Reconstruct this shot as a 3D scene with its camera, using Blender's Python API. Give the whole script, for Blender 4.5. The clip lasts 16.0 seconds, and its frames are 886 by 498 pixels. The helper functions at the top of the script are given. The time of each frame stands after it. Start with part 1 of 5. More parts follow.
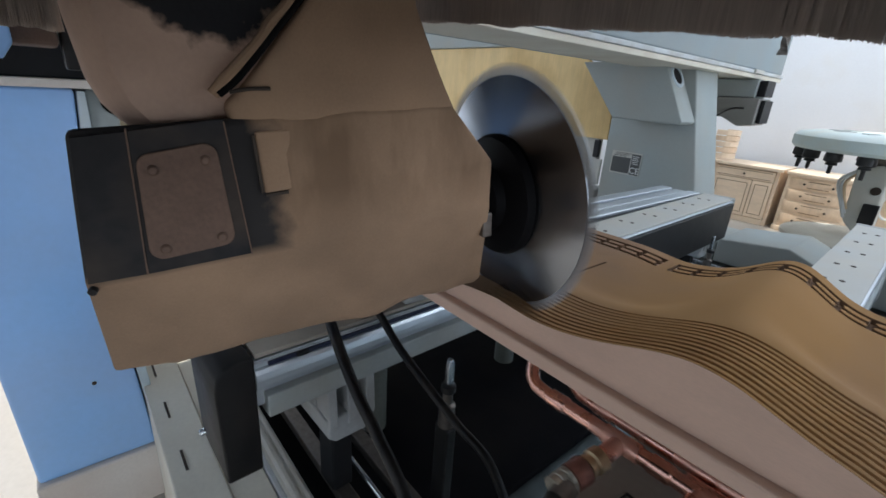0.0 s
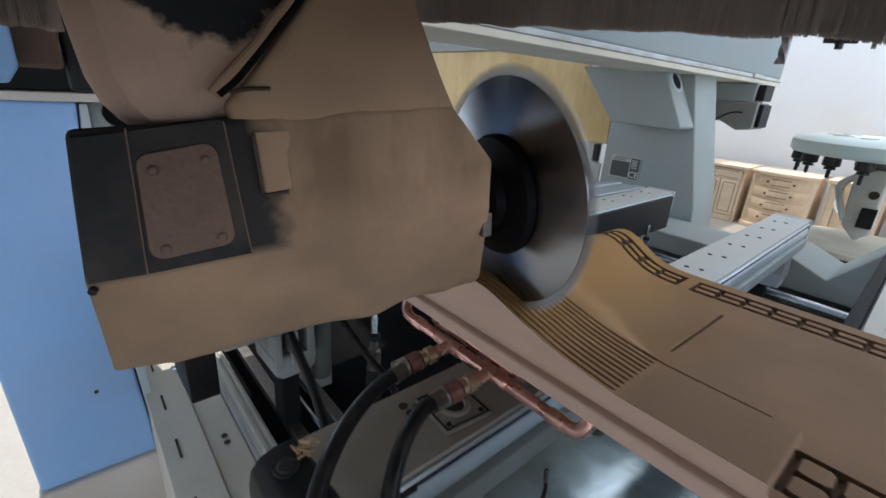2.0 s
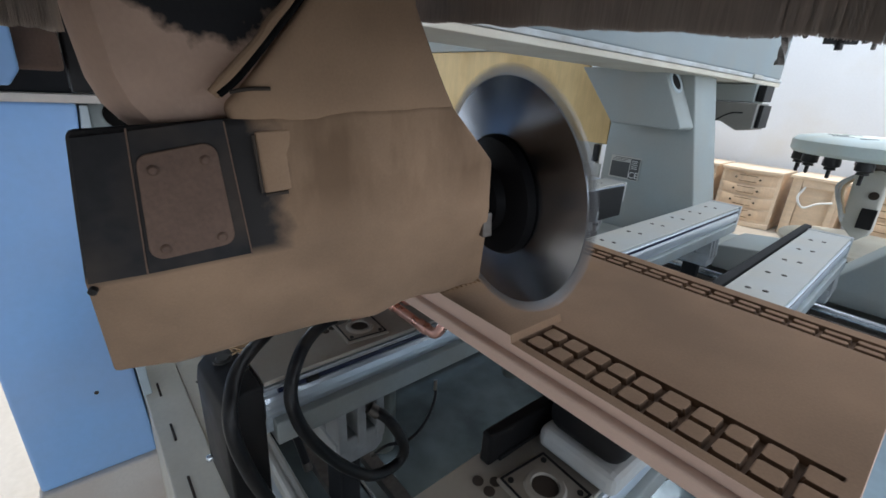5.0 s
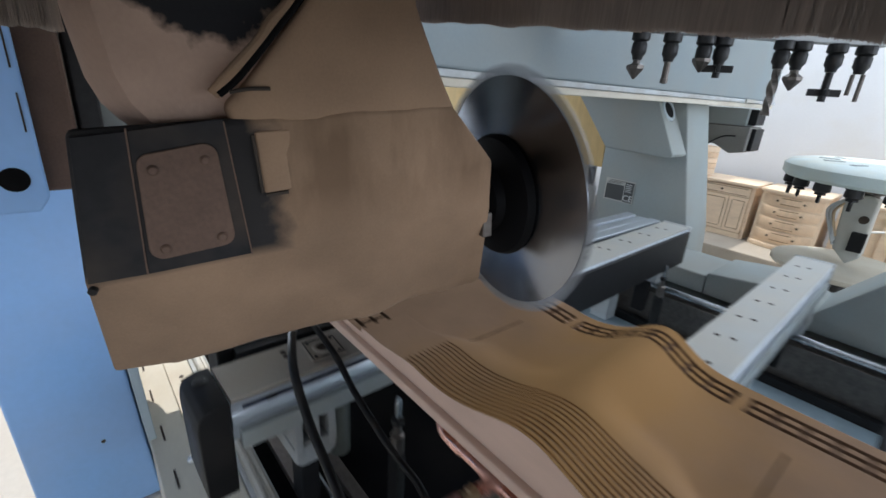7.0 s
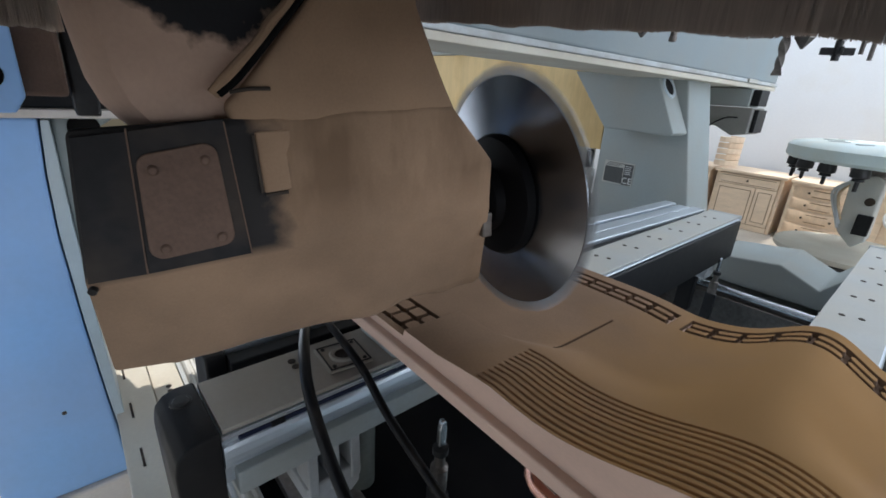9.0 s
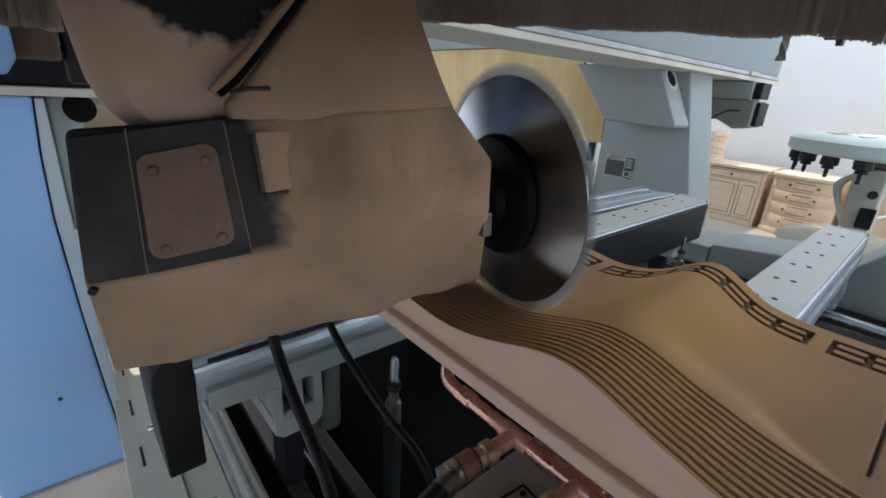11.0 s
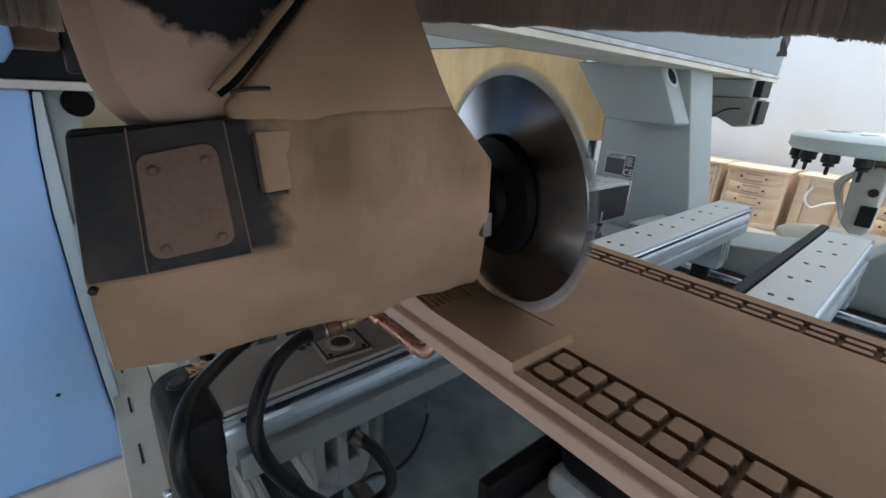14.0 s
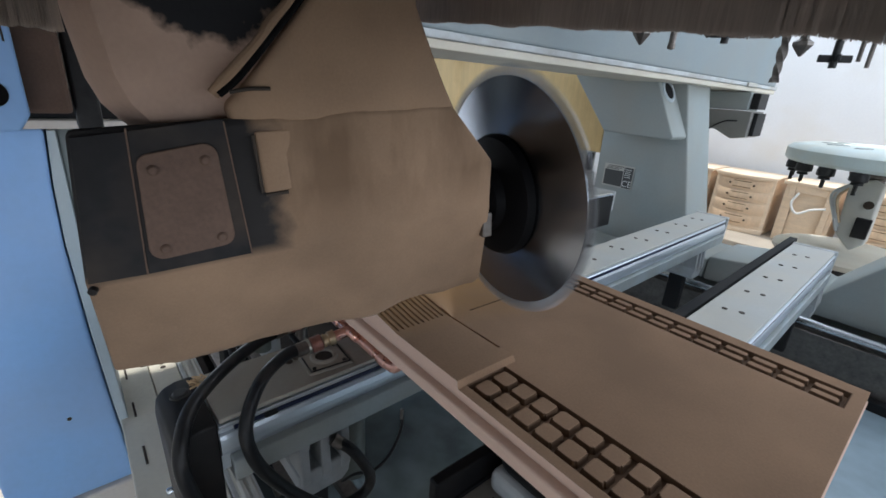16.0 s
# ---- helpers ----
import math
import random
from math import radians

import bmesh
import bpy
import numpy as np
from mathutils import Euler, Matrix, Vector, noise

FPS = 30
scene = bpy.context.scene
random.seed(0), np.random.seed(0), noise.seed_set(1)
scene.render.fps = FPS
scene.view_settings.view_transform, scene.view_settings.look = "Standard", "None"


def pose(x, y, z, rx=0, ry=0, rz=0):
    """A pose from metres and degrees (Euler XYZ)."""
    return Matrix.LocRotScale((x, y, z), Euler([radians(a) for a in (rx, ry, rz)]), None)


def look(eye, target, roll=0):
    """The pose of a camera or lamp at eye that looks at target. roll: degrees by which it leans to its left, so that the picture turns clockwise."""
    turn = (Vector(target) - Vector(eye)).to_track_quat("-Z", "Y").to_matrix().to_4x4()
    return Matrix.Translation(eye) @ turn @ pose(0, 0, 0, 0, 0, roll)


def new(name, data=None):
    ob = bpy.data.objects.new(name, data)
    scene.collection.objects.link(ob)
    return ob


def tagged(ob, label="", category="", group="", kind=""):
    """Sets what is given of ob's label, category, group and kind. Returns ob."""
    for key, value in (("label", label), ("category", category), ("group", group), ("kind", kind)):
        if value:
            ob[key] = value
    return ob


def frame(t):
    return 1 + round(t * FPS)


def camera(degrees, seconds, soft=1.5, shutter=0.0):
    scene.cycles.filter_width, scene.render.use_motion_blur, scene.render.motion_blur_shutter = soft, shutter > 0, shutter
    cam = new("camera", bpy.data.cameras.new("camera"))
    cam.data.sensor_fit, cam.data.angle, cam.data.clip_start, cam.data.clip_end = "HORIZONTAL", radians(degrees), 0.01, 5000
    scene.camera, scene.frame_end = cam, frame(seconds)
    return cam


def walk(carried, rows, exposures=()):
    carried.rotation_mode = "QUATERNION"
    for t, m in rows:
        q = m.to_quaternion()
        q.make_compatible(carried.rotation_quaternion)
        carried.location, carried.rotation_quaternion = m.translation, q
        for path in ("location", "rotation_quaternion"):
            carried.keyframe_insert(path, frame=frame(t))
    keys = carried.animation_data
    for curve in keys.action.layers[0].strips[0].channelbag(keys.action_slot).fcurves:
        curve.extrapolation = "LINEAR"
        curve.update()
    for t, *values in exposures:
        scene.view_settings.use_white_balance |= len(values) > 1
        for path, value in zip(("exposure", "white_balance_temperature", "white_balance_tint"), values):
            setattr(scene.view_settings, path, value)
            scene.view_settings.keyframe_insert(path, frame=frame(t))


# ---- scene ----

# ---------------------------------------------------------------- path of the machine head, which carries the camera
# seconds, travel along the bed, across it, up
TRAVEL = [(0.0, 0.000, 0.000, 0.000), (0.5, 0.075, 0.000, 0.000), (1.0, 0.138, -0.001, 0.017), (1.5, 0.215, -0.001, 0.035),
          (2.0, 0.302, 0.000, 0.029), (2.5, 0.380, 0.000, 0.004), (3.0, 0.444, 0.001, -0.004), (3.5, 0.5165, 0.000, -0.0056),
          (4.0, 0.550, 0.000, -0.002), (4.2, 0.559, 0.000, 0.001), (5.0, 0.598, 0.000, 0.032), (5.7, 0.614, -0.010, 0.100),
          (6.3, 0.616, -0.034, 0.226), (6.5, 0.613, -0.0365, 0.223), (6.6, 0.582, -0.030, 0.221), (6.7, 0.497, -0.022, 0.217), (6.8, 0.378, -0.010, 0.212), (6.9, 0.268, 0.001, 0.206),
          (7.0, 0.165, 0.0112, 0.200), (7.2, 0.040, 0.026, 0.194), (7.5, -0.006, 0.042, 0.186),
          (8.0, -0.080, -0.0235, 0.092), (8.5, -0.077, 0.0717, 0.100), (9.0, -0.073, 0.0763, 0.066), (9.2, -0.066, 0.076, 0.054),
          (10.2, 0.018, 0.0765, 0.022), (11.3, 0.1215, 0.0775, 0.0186), (11.5, 0.143, 0.0787, 0.024), (12.0, 0.2175, 0.0796, 0.043),
          (12.5, 0.305, 0.0793, 0.041), (13.0, 0.384, 0.0813, 0.015), (13.5, 0.448, 0.0817, 0.005), (14.0, 0.528, 0.0783, 0.005),
          (14.5, 0.5645, 0.078, 0.0084), (15.0, 0.594, 0.0756, 0.0277), (15.5, 0.616, 0.0716, 0.061), (16.0, 0.620, 0.0697, 0.0894)]

cam = camera(90.17, 16.0, soft=1.6, shutter=0.5)
walk(cam, [(t, pose(x, y, 1.4 + z, 69.982, -3.597, 50.537)) for t, x, y, z in TRAVEL])
scene.view_settings.exposure = -0.5

# ---------------------------------------------------------------- world and lights
world = bpy.data.worlds.new("world")
scene.world = world
world.use_nodes = True
sky = world.node_tree.nodes.new("ShaderNodeTexSky")
sky.sky_type, sky.sun_disc = "NISHITA", False
sky.sun_elevation, sky.sun_rotation = radians(62), radians(270)
world.node_tree.links.new(sky.outputs[0], world.node_tree.nodes["Background"].inputs[0])
world.node_tree.nodes["Background"].inputs[1].default_value = 0.08


def opening_lamp(name, m, w, h, watts, colour):
    data = bpy.data.lights.new(name, "AREA")
    data.shape, data.size, data.size_y, data.energy, data.color = "RECTANGLE", w, h, watts, colour
    ob = new(name, data)
    ob.matrix_world = m
    return ob


# East, roof and south lamps are added fill in openings out of view.
opening_lamp("fill_east", look((4.90, 3.7, 2.35), (0, 3.9, 1.9)), 4.6, 2.0, 185, (0.785, 0.88, 1.02))
opening_lamp("fill_roof", look((-0.6, 5.1, 4.58), (-0.6, 5.1001, 0)), 6.0, 1.5, 205, (0.785, 0.88, 1.02))
# Second east lamp, set low to brighten the column and the housing's lower facet.
opening_lamp("fill_east", look((4.90, -1.3, 0.92), (0, -1.0, 1.0)), 3.2, 1.7, 64, (0.785, 0.88, 1.02))
opening_lamp("fill_south", look((-0.5, -3.9, 1.2), (-0.5, 0, 1.1)), 7.0, 2.2, 30, (0.785, 0.88, 1.02))
opening_lamp("daylight_gate", look((-6.9, -1.0, 1.7), (0, -0.5, 1.0)), 3.6, 3.0, 170, (0.785, 0.88, 1.02))
sun_data = bpy.data.lights.new("sun", "SUN")
sun_data.energy, sun_data.angle, sun_data.color = 4.2, radians(0.5), (1.0, 0.96, 0.90)
new("sun", sun_data).matrix_world = look((-2.0 - 4.0, -0.2, 7.52), (-2.0, -0.2, 0.0))


# ---------------------------------------------------------------- materials
def mat(name, base, rough=0.5, metal=0.0, var=0.15, scale=8.0, fine=90.0, bump=0.15, second=None, cover=0.0, stretch=(1, 1, 1), edge=0.12, spec=0.5, lo=0.3, hi=0.7, grain=0.45):
    """Base colour with variation at two scales; second: a stain or dust colour that covers that share of the surface."""
    m = bpy.data.materials.new(name)
    m.use_nodes = True
    nt = m.node_tree
    N, L = nt.nodes, nt.links
    bs = N["Principled BSDF"]
    bs.inputs["Metallic"].default_value = metal
    bs.inputs["Specular IOR Level"].default_value = spec
    tc, mp = N.new("ShaderNodeTexCoord"), N.new("ShaderNodeMapping")
    mp.inputs["Scale"].default_value = stretch
    L.new(tc.outputs["Object"], mp.inputs[0])
    big, small = N.new("ShaderNodeTexNoise"), N.new("ShaderNodeTexNoise")
    for n, s, d in ((big, scale, 5), (small, fine, 3)):
        n.inputs["Scale"].default_value, n.inputs["Detail"].default_value = s, d
        L.new(mp.outputs[0], n.inputs["Vector"])
    mixn = N.new("ShaderNodeMath")
    mixn.operation = "MULTIPLY_ADD"
    mixn.inputs[1].default_value = grain
    L.new(small.outputs[0], mixn.inputs[0])
    half = N.new("ShaderNodeMath")
    half.operation = "MULTIPLY"
    half.inputs[1].default_value = 1 - grain
    L.new(big.outputs[0], half.inputs[0])
    L.new(half.outputs[0], mixn.inputs[2])
    ramp = N.new("ShaderNodeValToRGB")
    ramp.color_ramp.elements[0].position, ramp.color_ramp.elements[1].position = lo, hi
    ramp.color_ramp.elements[0].color = (*[c * (1 - var) for c in base], 1)
    ramp.color_ramp.elements[1].color = (*[min(1, c * (1 + var)) for c in base], 1)
    L.new(mixn.outputs[0], ramp.inputs[0])
    col = ramp.outputs[0]
    rr = N.new("ShaderNodeMapRange")
    rr.inputs[3].default_value, rr.inputs[4].default_value = max(0.02, rough - 0.08), min(1, rough + 0.1)
    L.new(mixn.outputs[0], rr.inputs[0])
    rgh = rr.outputs[0]
    if second:
        mask = N.new("ShaderNodeMapRange")
        mask.inputs[1].default_value, mask.inputs[2].default_value = 0.78 - cover * 0.56 - edge, 0.78 - cover * 0.56 + edge
        n3 = N.new("ShaderNodeTexNoise")
        n3.inputs["Scale"].default_value, n3.inputs["Detail"].default_value = scale * 0.7, 8
        L.new(tc.outputs["Object"], n3.inputs["Vector"])
        L.new(n3.outputs[0], mask.inputs[0])
        mx = N.new("ShaderNodeMixRGB")
        L.new(mask.outputs[0], mx.inputs[0])
        L.new(col, mx.inputs[1])
        mx.inputs[2].default_value = (*second, 1)
        col = mx.outputs[0]
        mr = N.new("ShaderNodeMixRGB")
        L.new(mask.outputs[0], mr.inputs[0])
        L.new(rgh, mr.inputs[1])
        mr.inputs[2].default_value = (0.9, 0.9, 0.9, 1)
        rgh = mr.outputs[0]
        if metal:
            inv = N.new("ShaderNodeMath")
            inv.operation = "MULTIPLY_ADD"
            inv.inputs[1].default_value, inv.inputs[2].default_value = -metal, metal
            L.new(mask.outputs[0], inv.inputs[0])
            L.new(inv.outputs[0], bs.inputs["Metallic"])
    L.new(col, bs.inputs["Base Color"])
    L.new(rgh, bs.inputs["Roughness"])
    if bump:
        b = N.new("ShaderNodeBump")
        b.inputs["Strength"].default_value, b.inputs["Distance"].default_value = bump, 0.004
        L.new(mixn.outputs[0], b.inputs["Height"])
        L.new(b.outputs[0], bs.inputs["Normal"])
    return m


DUST = (0.312, 0.200, 0.125)
M_DUST = mat("sawdust_coated_paint", DUST, 0.95, var=0.22, scale=7, fine=420, bump=0.25, lo=0.36, hi=0.64, grain=0.12)
M_BLACK_DUSTY = mat("black_paint_with_dust_edge", (0.022, 0.021, 0.022), 0.62, var=0.3, scale=16, bump=0.1, second=(0.13, 0.095, 0.07), cover=0.12, edge=0.3, spec=0.2)
M_BLACK = mat("black_plastic", (0.012, 0.012, 0.013), 0.5, var=0.25, scale=20, bump=0.08, spec=0.3)
M_BLACK_CAP = mat("black_plastic_with_dust", (0.007, 0.007, 0.008), 0.5, var=0.25, scale=12, bump=0.1, second=(0.035, 0.03, 0.026), cover=0.08, edge=0.3, spec=0.2)
M_RUBBER = mat("black_rubber_hose", (0.007, 0.007, 0.008), 0.33, var=0.3, scale=30, bump=0.08, second=(0.06, 0.05, 0.04), cover=0.1, edge=0.25, spec=0.3)
M_COVER = mat("brown_cover_plate", (0.155, 0.095, 0.068), 0.8, var=0.22, scale=22, fine=300, bump=0.25)
M_BLUE = mat("light_blue_paint", (0.30, 0.55, 0.95), 0.5, var=0.05, scale=3, fine=60, bump=0.03, second=(0.40, 0.50, 0.70), cover=0.22, edge=0.3)
M_GREY = mat("pale_grey_green_paint", (0.32, 0.37, 0.37), 0.5, var=0.06, scale=4, fine=70, bump=0.04, second=(0.38, 0.355, 0.30), cover=0.25, edge=0.3)
M_GREY_BLUE = mat("pale_blue_grey_paint", (0.47, 0.57, 0.63), 0.45, var=0.05, scale=4, fine=70, bump=0.03, second=(0.56, 0.55, 0.5), cover=0.12, edge=0.3)
M_FOOT = mat("whitish_dusty_foot_paint", (0.68, 0.63, 0.58), 0.85, var=0.08, scale=8, fine=120, bump=0.2, second=(0.56, 0.47, 0.40), cover=0.3, edge=0.3)
M_CREAM = mat("cream_paint_with_dust", (0.72, 0.68, 0.58), 0.6, var=0.07, scale=5, fine=80, bump=0.05, second=(0.60, 0.51, 0.40), cover=0.25, edge=0.3)
M_BRIDGE = mat("grey_blue_bridge_paint", (0.255, 0.31, 0.33), 0.5, var=0.06, scale=3, fine=70, bump=0.03, second=(0.36, 0.35, 0.31), cover=0.22, edge=0.3)
M_SENSOR = mat("brown_grey_sensor_paint", (0.25, 0.24, 0.22), 0.55, var=0.1, scale=8, bump=0.05)
M_MINT = mat("mint_white_paint", (0.66, 0.76, 0.74), 0.4, var=0.05, scale=6, bump=0.02, second=(0.72, 0.68, 0.55), cover=0.2, edge=0.3)
M_DECK = mat("pale_blue_grey_deck", (0.34, 0.44, 0.50), 0.42, 0.0, var=0.14, scale=4, fine=16, bump=0.08)
# Same deck as above, with the panel's shade and dark reflection in its colour.
M_DECK_SHADED = mat("glossy_shaded_deck", (0.20, 0.235, 0.24), 0.13, 0.65, var=0.3, scale=5, fine=12, bump=0.6, lo=0.36, hi=0.64, grain=0.3)
M_DULL_BLACK = mat("dull_black", (0.005, 0.005, 0.006), 0.9, var=0.3, scale=6, bump=0.1, second=(0.016, 0.014, 0.012), cover=0.2, edge=0.25, spec=0.05)
M_DARK = mat("dark_bed_interior", (0.010, 0.011, 0.013), 0.6, var=0.3, scale=6, bump=0.1, second=(0.035, 0.03, 0.026), cover=0.2, edge=0.25, spec=0.15)
M_ALU = mat("brushed_aluminium", (0.70, 0.76, 0.82), 0.36, 0.75, var=0.07, scale=6, fine=120, bump=0.05, stretch=(8, 0.4, 8))
# Brownish grey: dust, plus the shade on the near ends mixed into the colour.
M_ALU_DUST_SHADE = mat("dusty_shaded_aluminium", (0.42, 0.41, 0.38), 0.42, 0.6, var=0.14, scale=7, bump=0.06, second=(0.38, 0.32, 0.25), cover=0.55, edge=0.35)
M_BEAM_TOP = mat("off_white_beam_top", (0.49, 0.50, 0.475), 0.5, var=0.06, scale=7, bump=0.05, second=(0.60, 0.55, 0.46), cover=0.3, edge=0.3)
M_BLUE_LINE = mat("dark_blue_seal", (0.008, 0.012, 0.045), 0.4, var=0.2, bump=0.0)
M_LEDGE = mat("grey_anodised", (0.40, 0.45, 0.46), 0.5, 0.35, var=0.1, scale=8, bump=0.05, second=(0.33, 0.30, 0.24), cover=0.2, edge=0.3)
M_FLANGE = mat("matt_black_flange", (0.007, 0.007, 0.008), 0.6, var=0.2, scale=20, bump=0.05, spec=0.12)
M_CAST = mat("grey_casting", (0.40, 0.42, 0.43), 0.5, var=0.1, scale=14, bump=0.12, second=(0.25, 0.22, 0.18), cover=0.22, edge=0.25)
M_CYLINDER = mat("dark_olive_cylinder", (0.12, 0.13, 0.115), 0.4, 0.4, var=0.15, scale=14, bump=0.05)
M_RAIL = mat("dusty_ground_rail", (0.60, 0.59, 0.55), 0.4, 0.3, var=0.12, scale=9, bump=0.06, stretch=(0.3, 6, 6), second=(0.34, 0.28, 0.2), cover=0.3, edge=0.3)
M_STEEL = mat("polished_steel", (0.60, 0.63, 0.66), 0.24, 1.0, var=0.08, scale=30, bump=0.03)
M_SAW_RIM = mat("carbide_tooth_steel", (0.24, 0.25, 0.265), 0.5, 0.8, var=0.1, scale=40, bump=0.05)
M_COPPER = mat("worn_copper_pipe", (0.84, 0.47, 0.38), 0.20, 1.0, var=0.18, scale=25, bump=0.08, second=(0.40, 0.22, 0.16), cover=0.2, edge=0.2)
M_BRASS = mat("tarnished_fitting", (0.56, 0.42, 0.27), 0.35, 0.9, var=0.25, scale=40, bump=0.1)
M_WRAP = mat("dark_copper_wrap", (0.24, 0.10, 0.075), 0.45, 0.3, var=0.3, scale=60, bump=0.2)
M_CRIMP = mat("worn_zinc_sleeve", (0.42, 0.40, 0.35), 0.32, 0.9, var=0.25, scale=50, bump=0.1)
M_WHITE_CAST = mat("grey_white_casting", (0.56, 0.59, 0.60), 0.5, var=0.08, scale=10, bump=0.08, second=(0.36, 0.32, 0.27), cover=0.22, edge=0.25)
M_WALL = mat("white_plaster_wall", (0.86, 0.87, 0.88), 0.9, var=0.03, scale=2, fine=50, bump=0.08, second=(0.80, 0.75, 0.66), cover=0.12, edge=0.2)
M_CEIL = mat("white_ceiling", (0.75, 0.76, 0.77), 0.9, var=0.03, scale=2, bump=0.05)
M_TAN = mat("tan_dusty_boards", (0.36, 0.31, 0.25), 0.85, var=0.15, scale=3, fine=40, bump=0.1, second=(0.44, 0.39, 0.32), cover=0.3, edge=0.3)
M_FLOOR = mat("dusty_concrete_floor", (0.62, 0.595, 0.56), 0.85, var=0.12, scale=1.5, fine=40, bump=0.1, second=(0.62, 0.56, 0.48), cover=0.35, edge=0.3)
M_BOARD = mat("yellow_varnished_board", (0.74, 0.52, 0.22), 0.5, var=0.12, scale=3, fine=30, bump=0.04, stretch=(4, 1, 0.3), second=(0.42, 0.24, 0.09), cover=0.1, edge=0.2)
M_PINE = mat("bare_pine_furniture", (0.78, 0.61, 0.44), 0.6, var=0.14, scale=4, fine=40, bump=0.06, stretch=(1, 1, 5))
M_PINE_DARK = mat("darker_pine_panel", (0.72, 0.53, 0.36), 0.6, var=0.16, scale=4, fine=40, bump=0.06, stretch=(5, 1, 1))
M_GAP = mat("dark_gap", (0.05, 0.035, 0.025), 0.8, var=0.2, bump=0.0)
M_BRISTLE = mat("brown_brush_bristles", (0.42, 0.345, 0.30), 0.7, var=0.4, scale=30, fine=300, bump=0.0, stretch=(1, 1, 0.1), second=(0.46, 0.40, 0.35), cover=0.25, edge=0.3)
M_BRISTLE_PALE = mat("dust_whitened_bristles", (0.60, 0.52, 0.45), 0.85, var=0.3, scale=30, fine=300, bump=0.0, stretch=(1, 1, 0.1))
M_TOOL = mat("dark_tool_steel", (0.035, 0.034, 0.034), 0.4, 0.6, var=0.3, scale=30, bump=0.08)
M_TOOL_BIT = mat("worn_cutter_steel", (0.16, 0.14, 0.125), 0.4, 0.8, var=0.3, scale=40, bump=0.1)
M_MDF_EDGE = mat("pinkish_board_edge", (0.70, 0.49, 0.385), 0.85, var=0.07, scale=10, fine=200, bump=0.1, stretch=(1, 1, 4))
M_LABEL_DARK = mat("dark_rating_label", (0.06, 0.062, 0.06), 0.45, var=0.1, bump=0.0)
M_LABEL_WHITE = mat("pale_label_print", (0.75, 0.76, 0.74), 0.5, var=0.05, bump=0.0)


def carved_mdf():
    """Fibreboard: pinkish brown face, orange core fibre where the waves are cut deep."""
    m = mat("milled_fibreboard", (0.300, 0.186, 0.117), 0.86, spec=0.15, var=0.16, scale=5, fine=300, bump=0.1, lo=0.36, hi=0.64, grain=0.25)
    nt = m.node_tree
    N, L = nt.nodes, nt.links
    bs = N["Principled BSDF"]
    face = bs.inputs["Base Color"].links[0].from_socket
    tc, sep = N.new("ShaderNodeTexCoord"), N.new("ShaderNodeSeparateXYZ")
    L.new(tc.outputs["Object"], sep.inputs[0])
    far = N.new("ShaderNodeMath")
    far.operation = "ADD"
    far.inputs[1].default_value = 0.13
    L.new(sep.outputs["X"], far.inputs[0])
    away = N.new("ShaderNodeMath")
    away.operation = "ABSOLUTE"
    L.new(far.outputs[0], away.inputs[0])
    no = N.new("ShaderNodeTexNoise")
    no.inputs["Scale"].default_value, no.inputs["Detail"].default_value = 9, 6
    L.new(tc.outputs["Object"], no.inputs["Vector"])
    wob = N.new("ShaderNodeMath")
    wob.operation = "MULTIPLY_ADD"
    wob.inputs[1].default_value = 0.22
    L.new(no.outputs[0], wob.inputs[0])
    L.new(away.outputs[0], wob.inputs[2])
    band = N.new("ShaderNodeMapRange")
    band.inputs[1].default_value, band.inputs[2].default_value = 0.42, 0.18
    L.new(wob.outputs[0], band.inputs[0])
    mix = N.new("ShaderNodeMixRGB")
    L.new(band.outputs[0], mix.inputs[0])
    L.new(face, mix.inputs[1])
    mix.inputs[2].default_value = (0.370, 0.203, 0.080, 1)
    L.new(mix.outputs[0], bs.inputs["Base Color"])
    return m


M_MDF = carved_mdf()
M_RIB = mat("shallow_rib_groove", (0.245, 0.148, 0.083), 0.8, var=0.15, scale=20, bump=0.1)
# Darker brown for the faces of the deeper cuts.
M_GROOVE = mat("dark_groove", (0.13, 0.068, 0.034), 0.85, var=0.2, scale=30, bump=0.1)


# ---------------------------------------------------------------- mesh helpers
def link(name, bm, material, parent=None, label="", smooth=None):
    me = bpy.data.meshes.new(name)
    bm.normal_update()
    bm.to_mesh(me)
    bm.free()
    for mm in (material if isinstance(material, (list, tuple)) else [material]):
        me.materials.append(mm)
    if smooth is not None:
        me.polygons.foreach_set("use_smooth", [True] * len(me.polygons))
        if smooth < 180:
            me.set_sharp_from_angle(angle=radians(smooth))
    ob = new(name, me)
    if parent:
        ob.parent = parent
    if label:
        ob["label"] = label
    return ob


def part(name, bm, material, parent, label="", smooth=None):
    return link(name, bm, material, parent, label, smooth)


def thing(name, m, label, category, group="", kind=""):
    e = new(name)
    e.matrix_world = m
    return tagged(e, label, category, group, kind)


def box(x0, x1, y0, y1, z0, z1, bevel=0.0, seg=2, bm=None):
    fresh = bmesh.new()
    bmesh.ops.create_cube(fresh, size=1)
    for v in fresh.verts:
        v.co = Vector(((x0 + x1) / 2 + v.co.x * (x1 - x0), (y0 + y1) / 2 + v.co.y * (y1 - y0), (z0 + z1) / 2 + v.co.z * (z1 - z0)))
    if bevel:
        bmesh.ops.bevel(fresh, geom=fresh.edges[:], offset=bevel, segments=seg, profile=0.5, affect="EDGES")
    return merge(bm, fresh)


def merge(bm, fresh):
    if bm is None:
        return fresh
    me = bpy.data.meshes.new("tmp")
    fresh.to_mesh(me)
    fresh.free()
    bm.from_mesh(me)
    bpy.data.meshes.remove(me)
    return bm


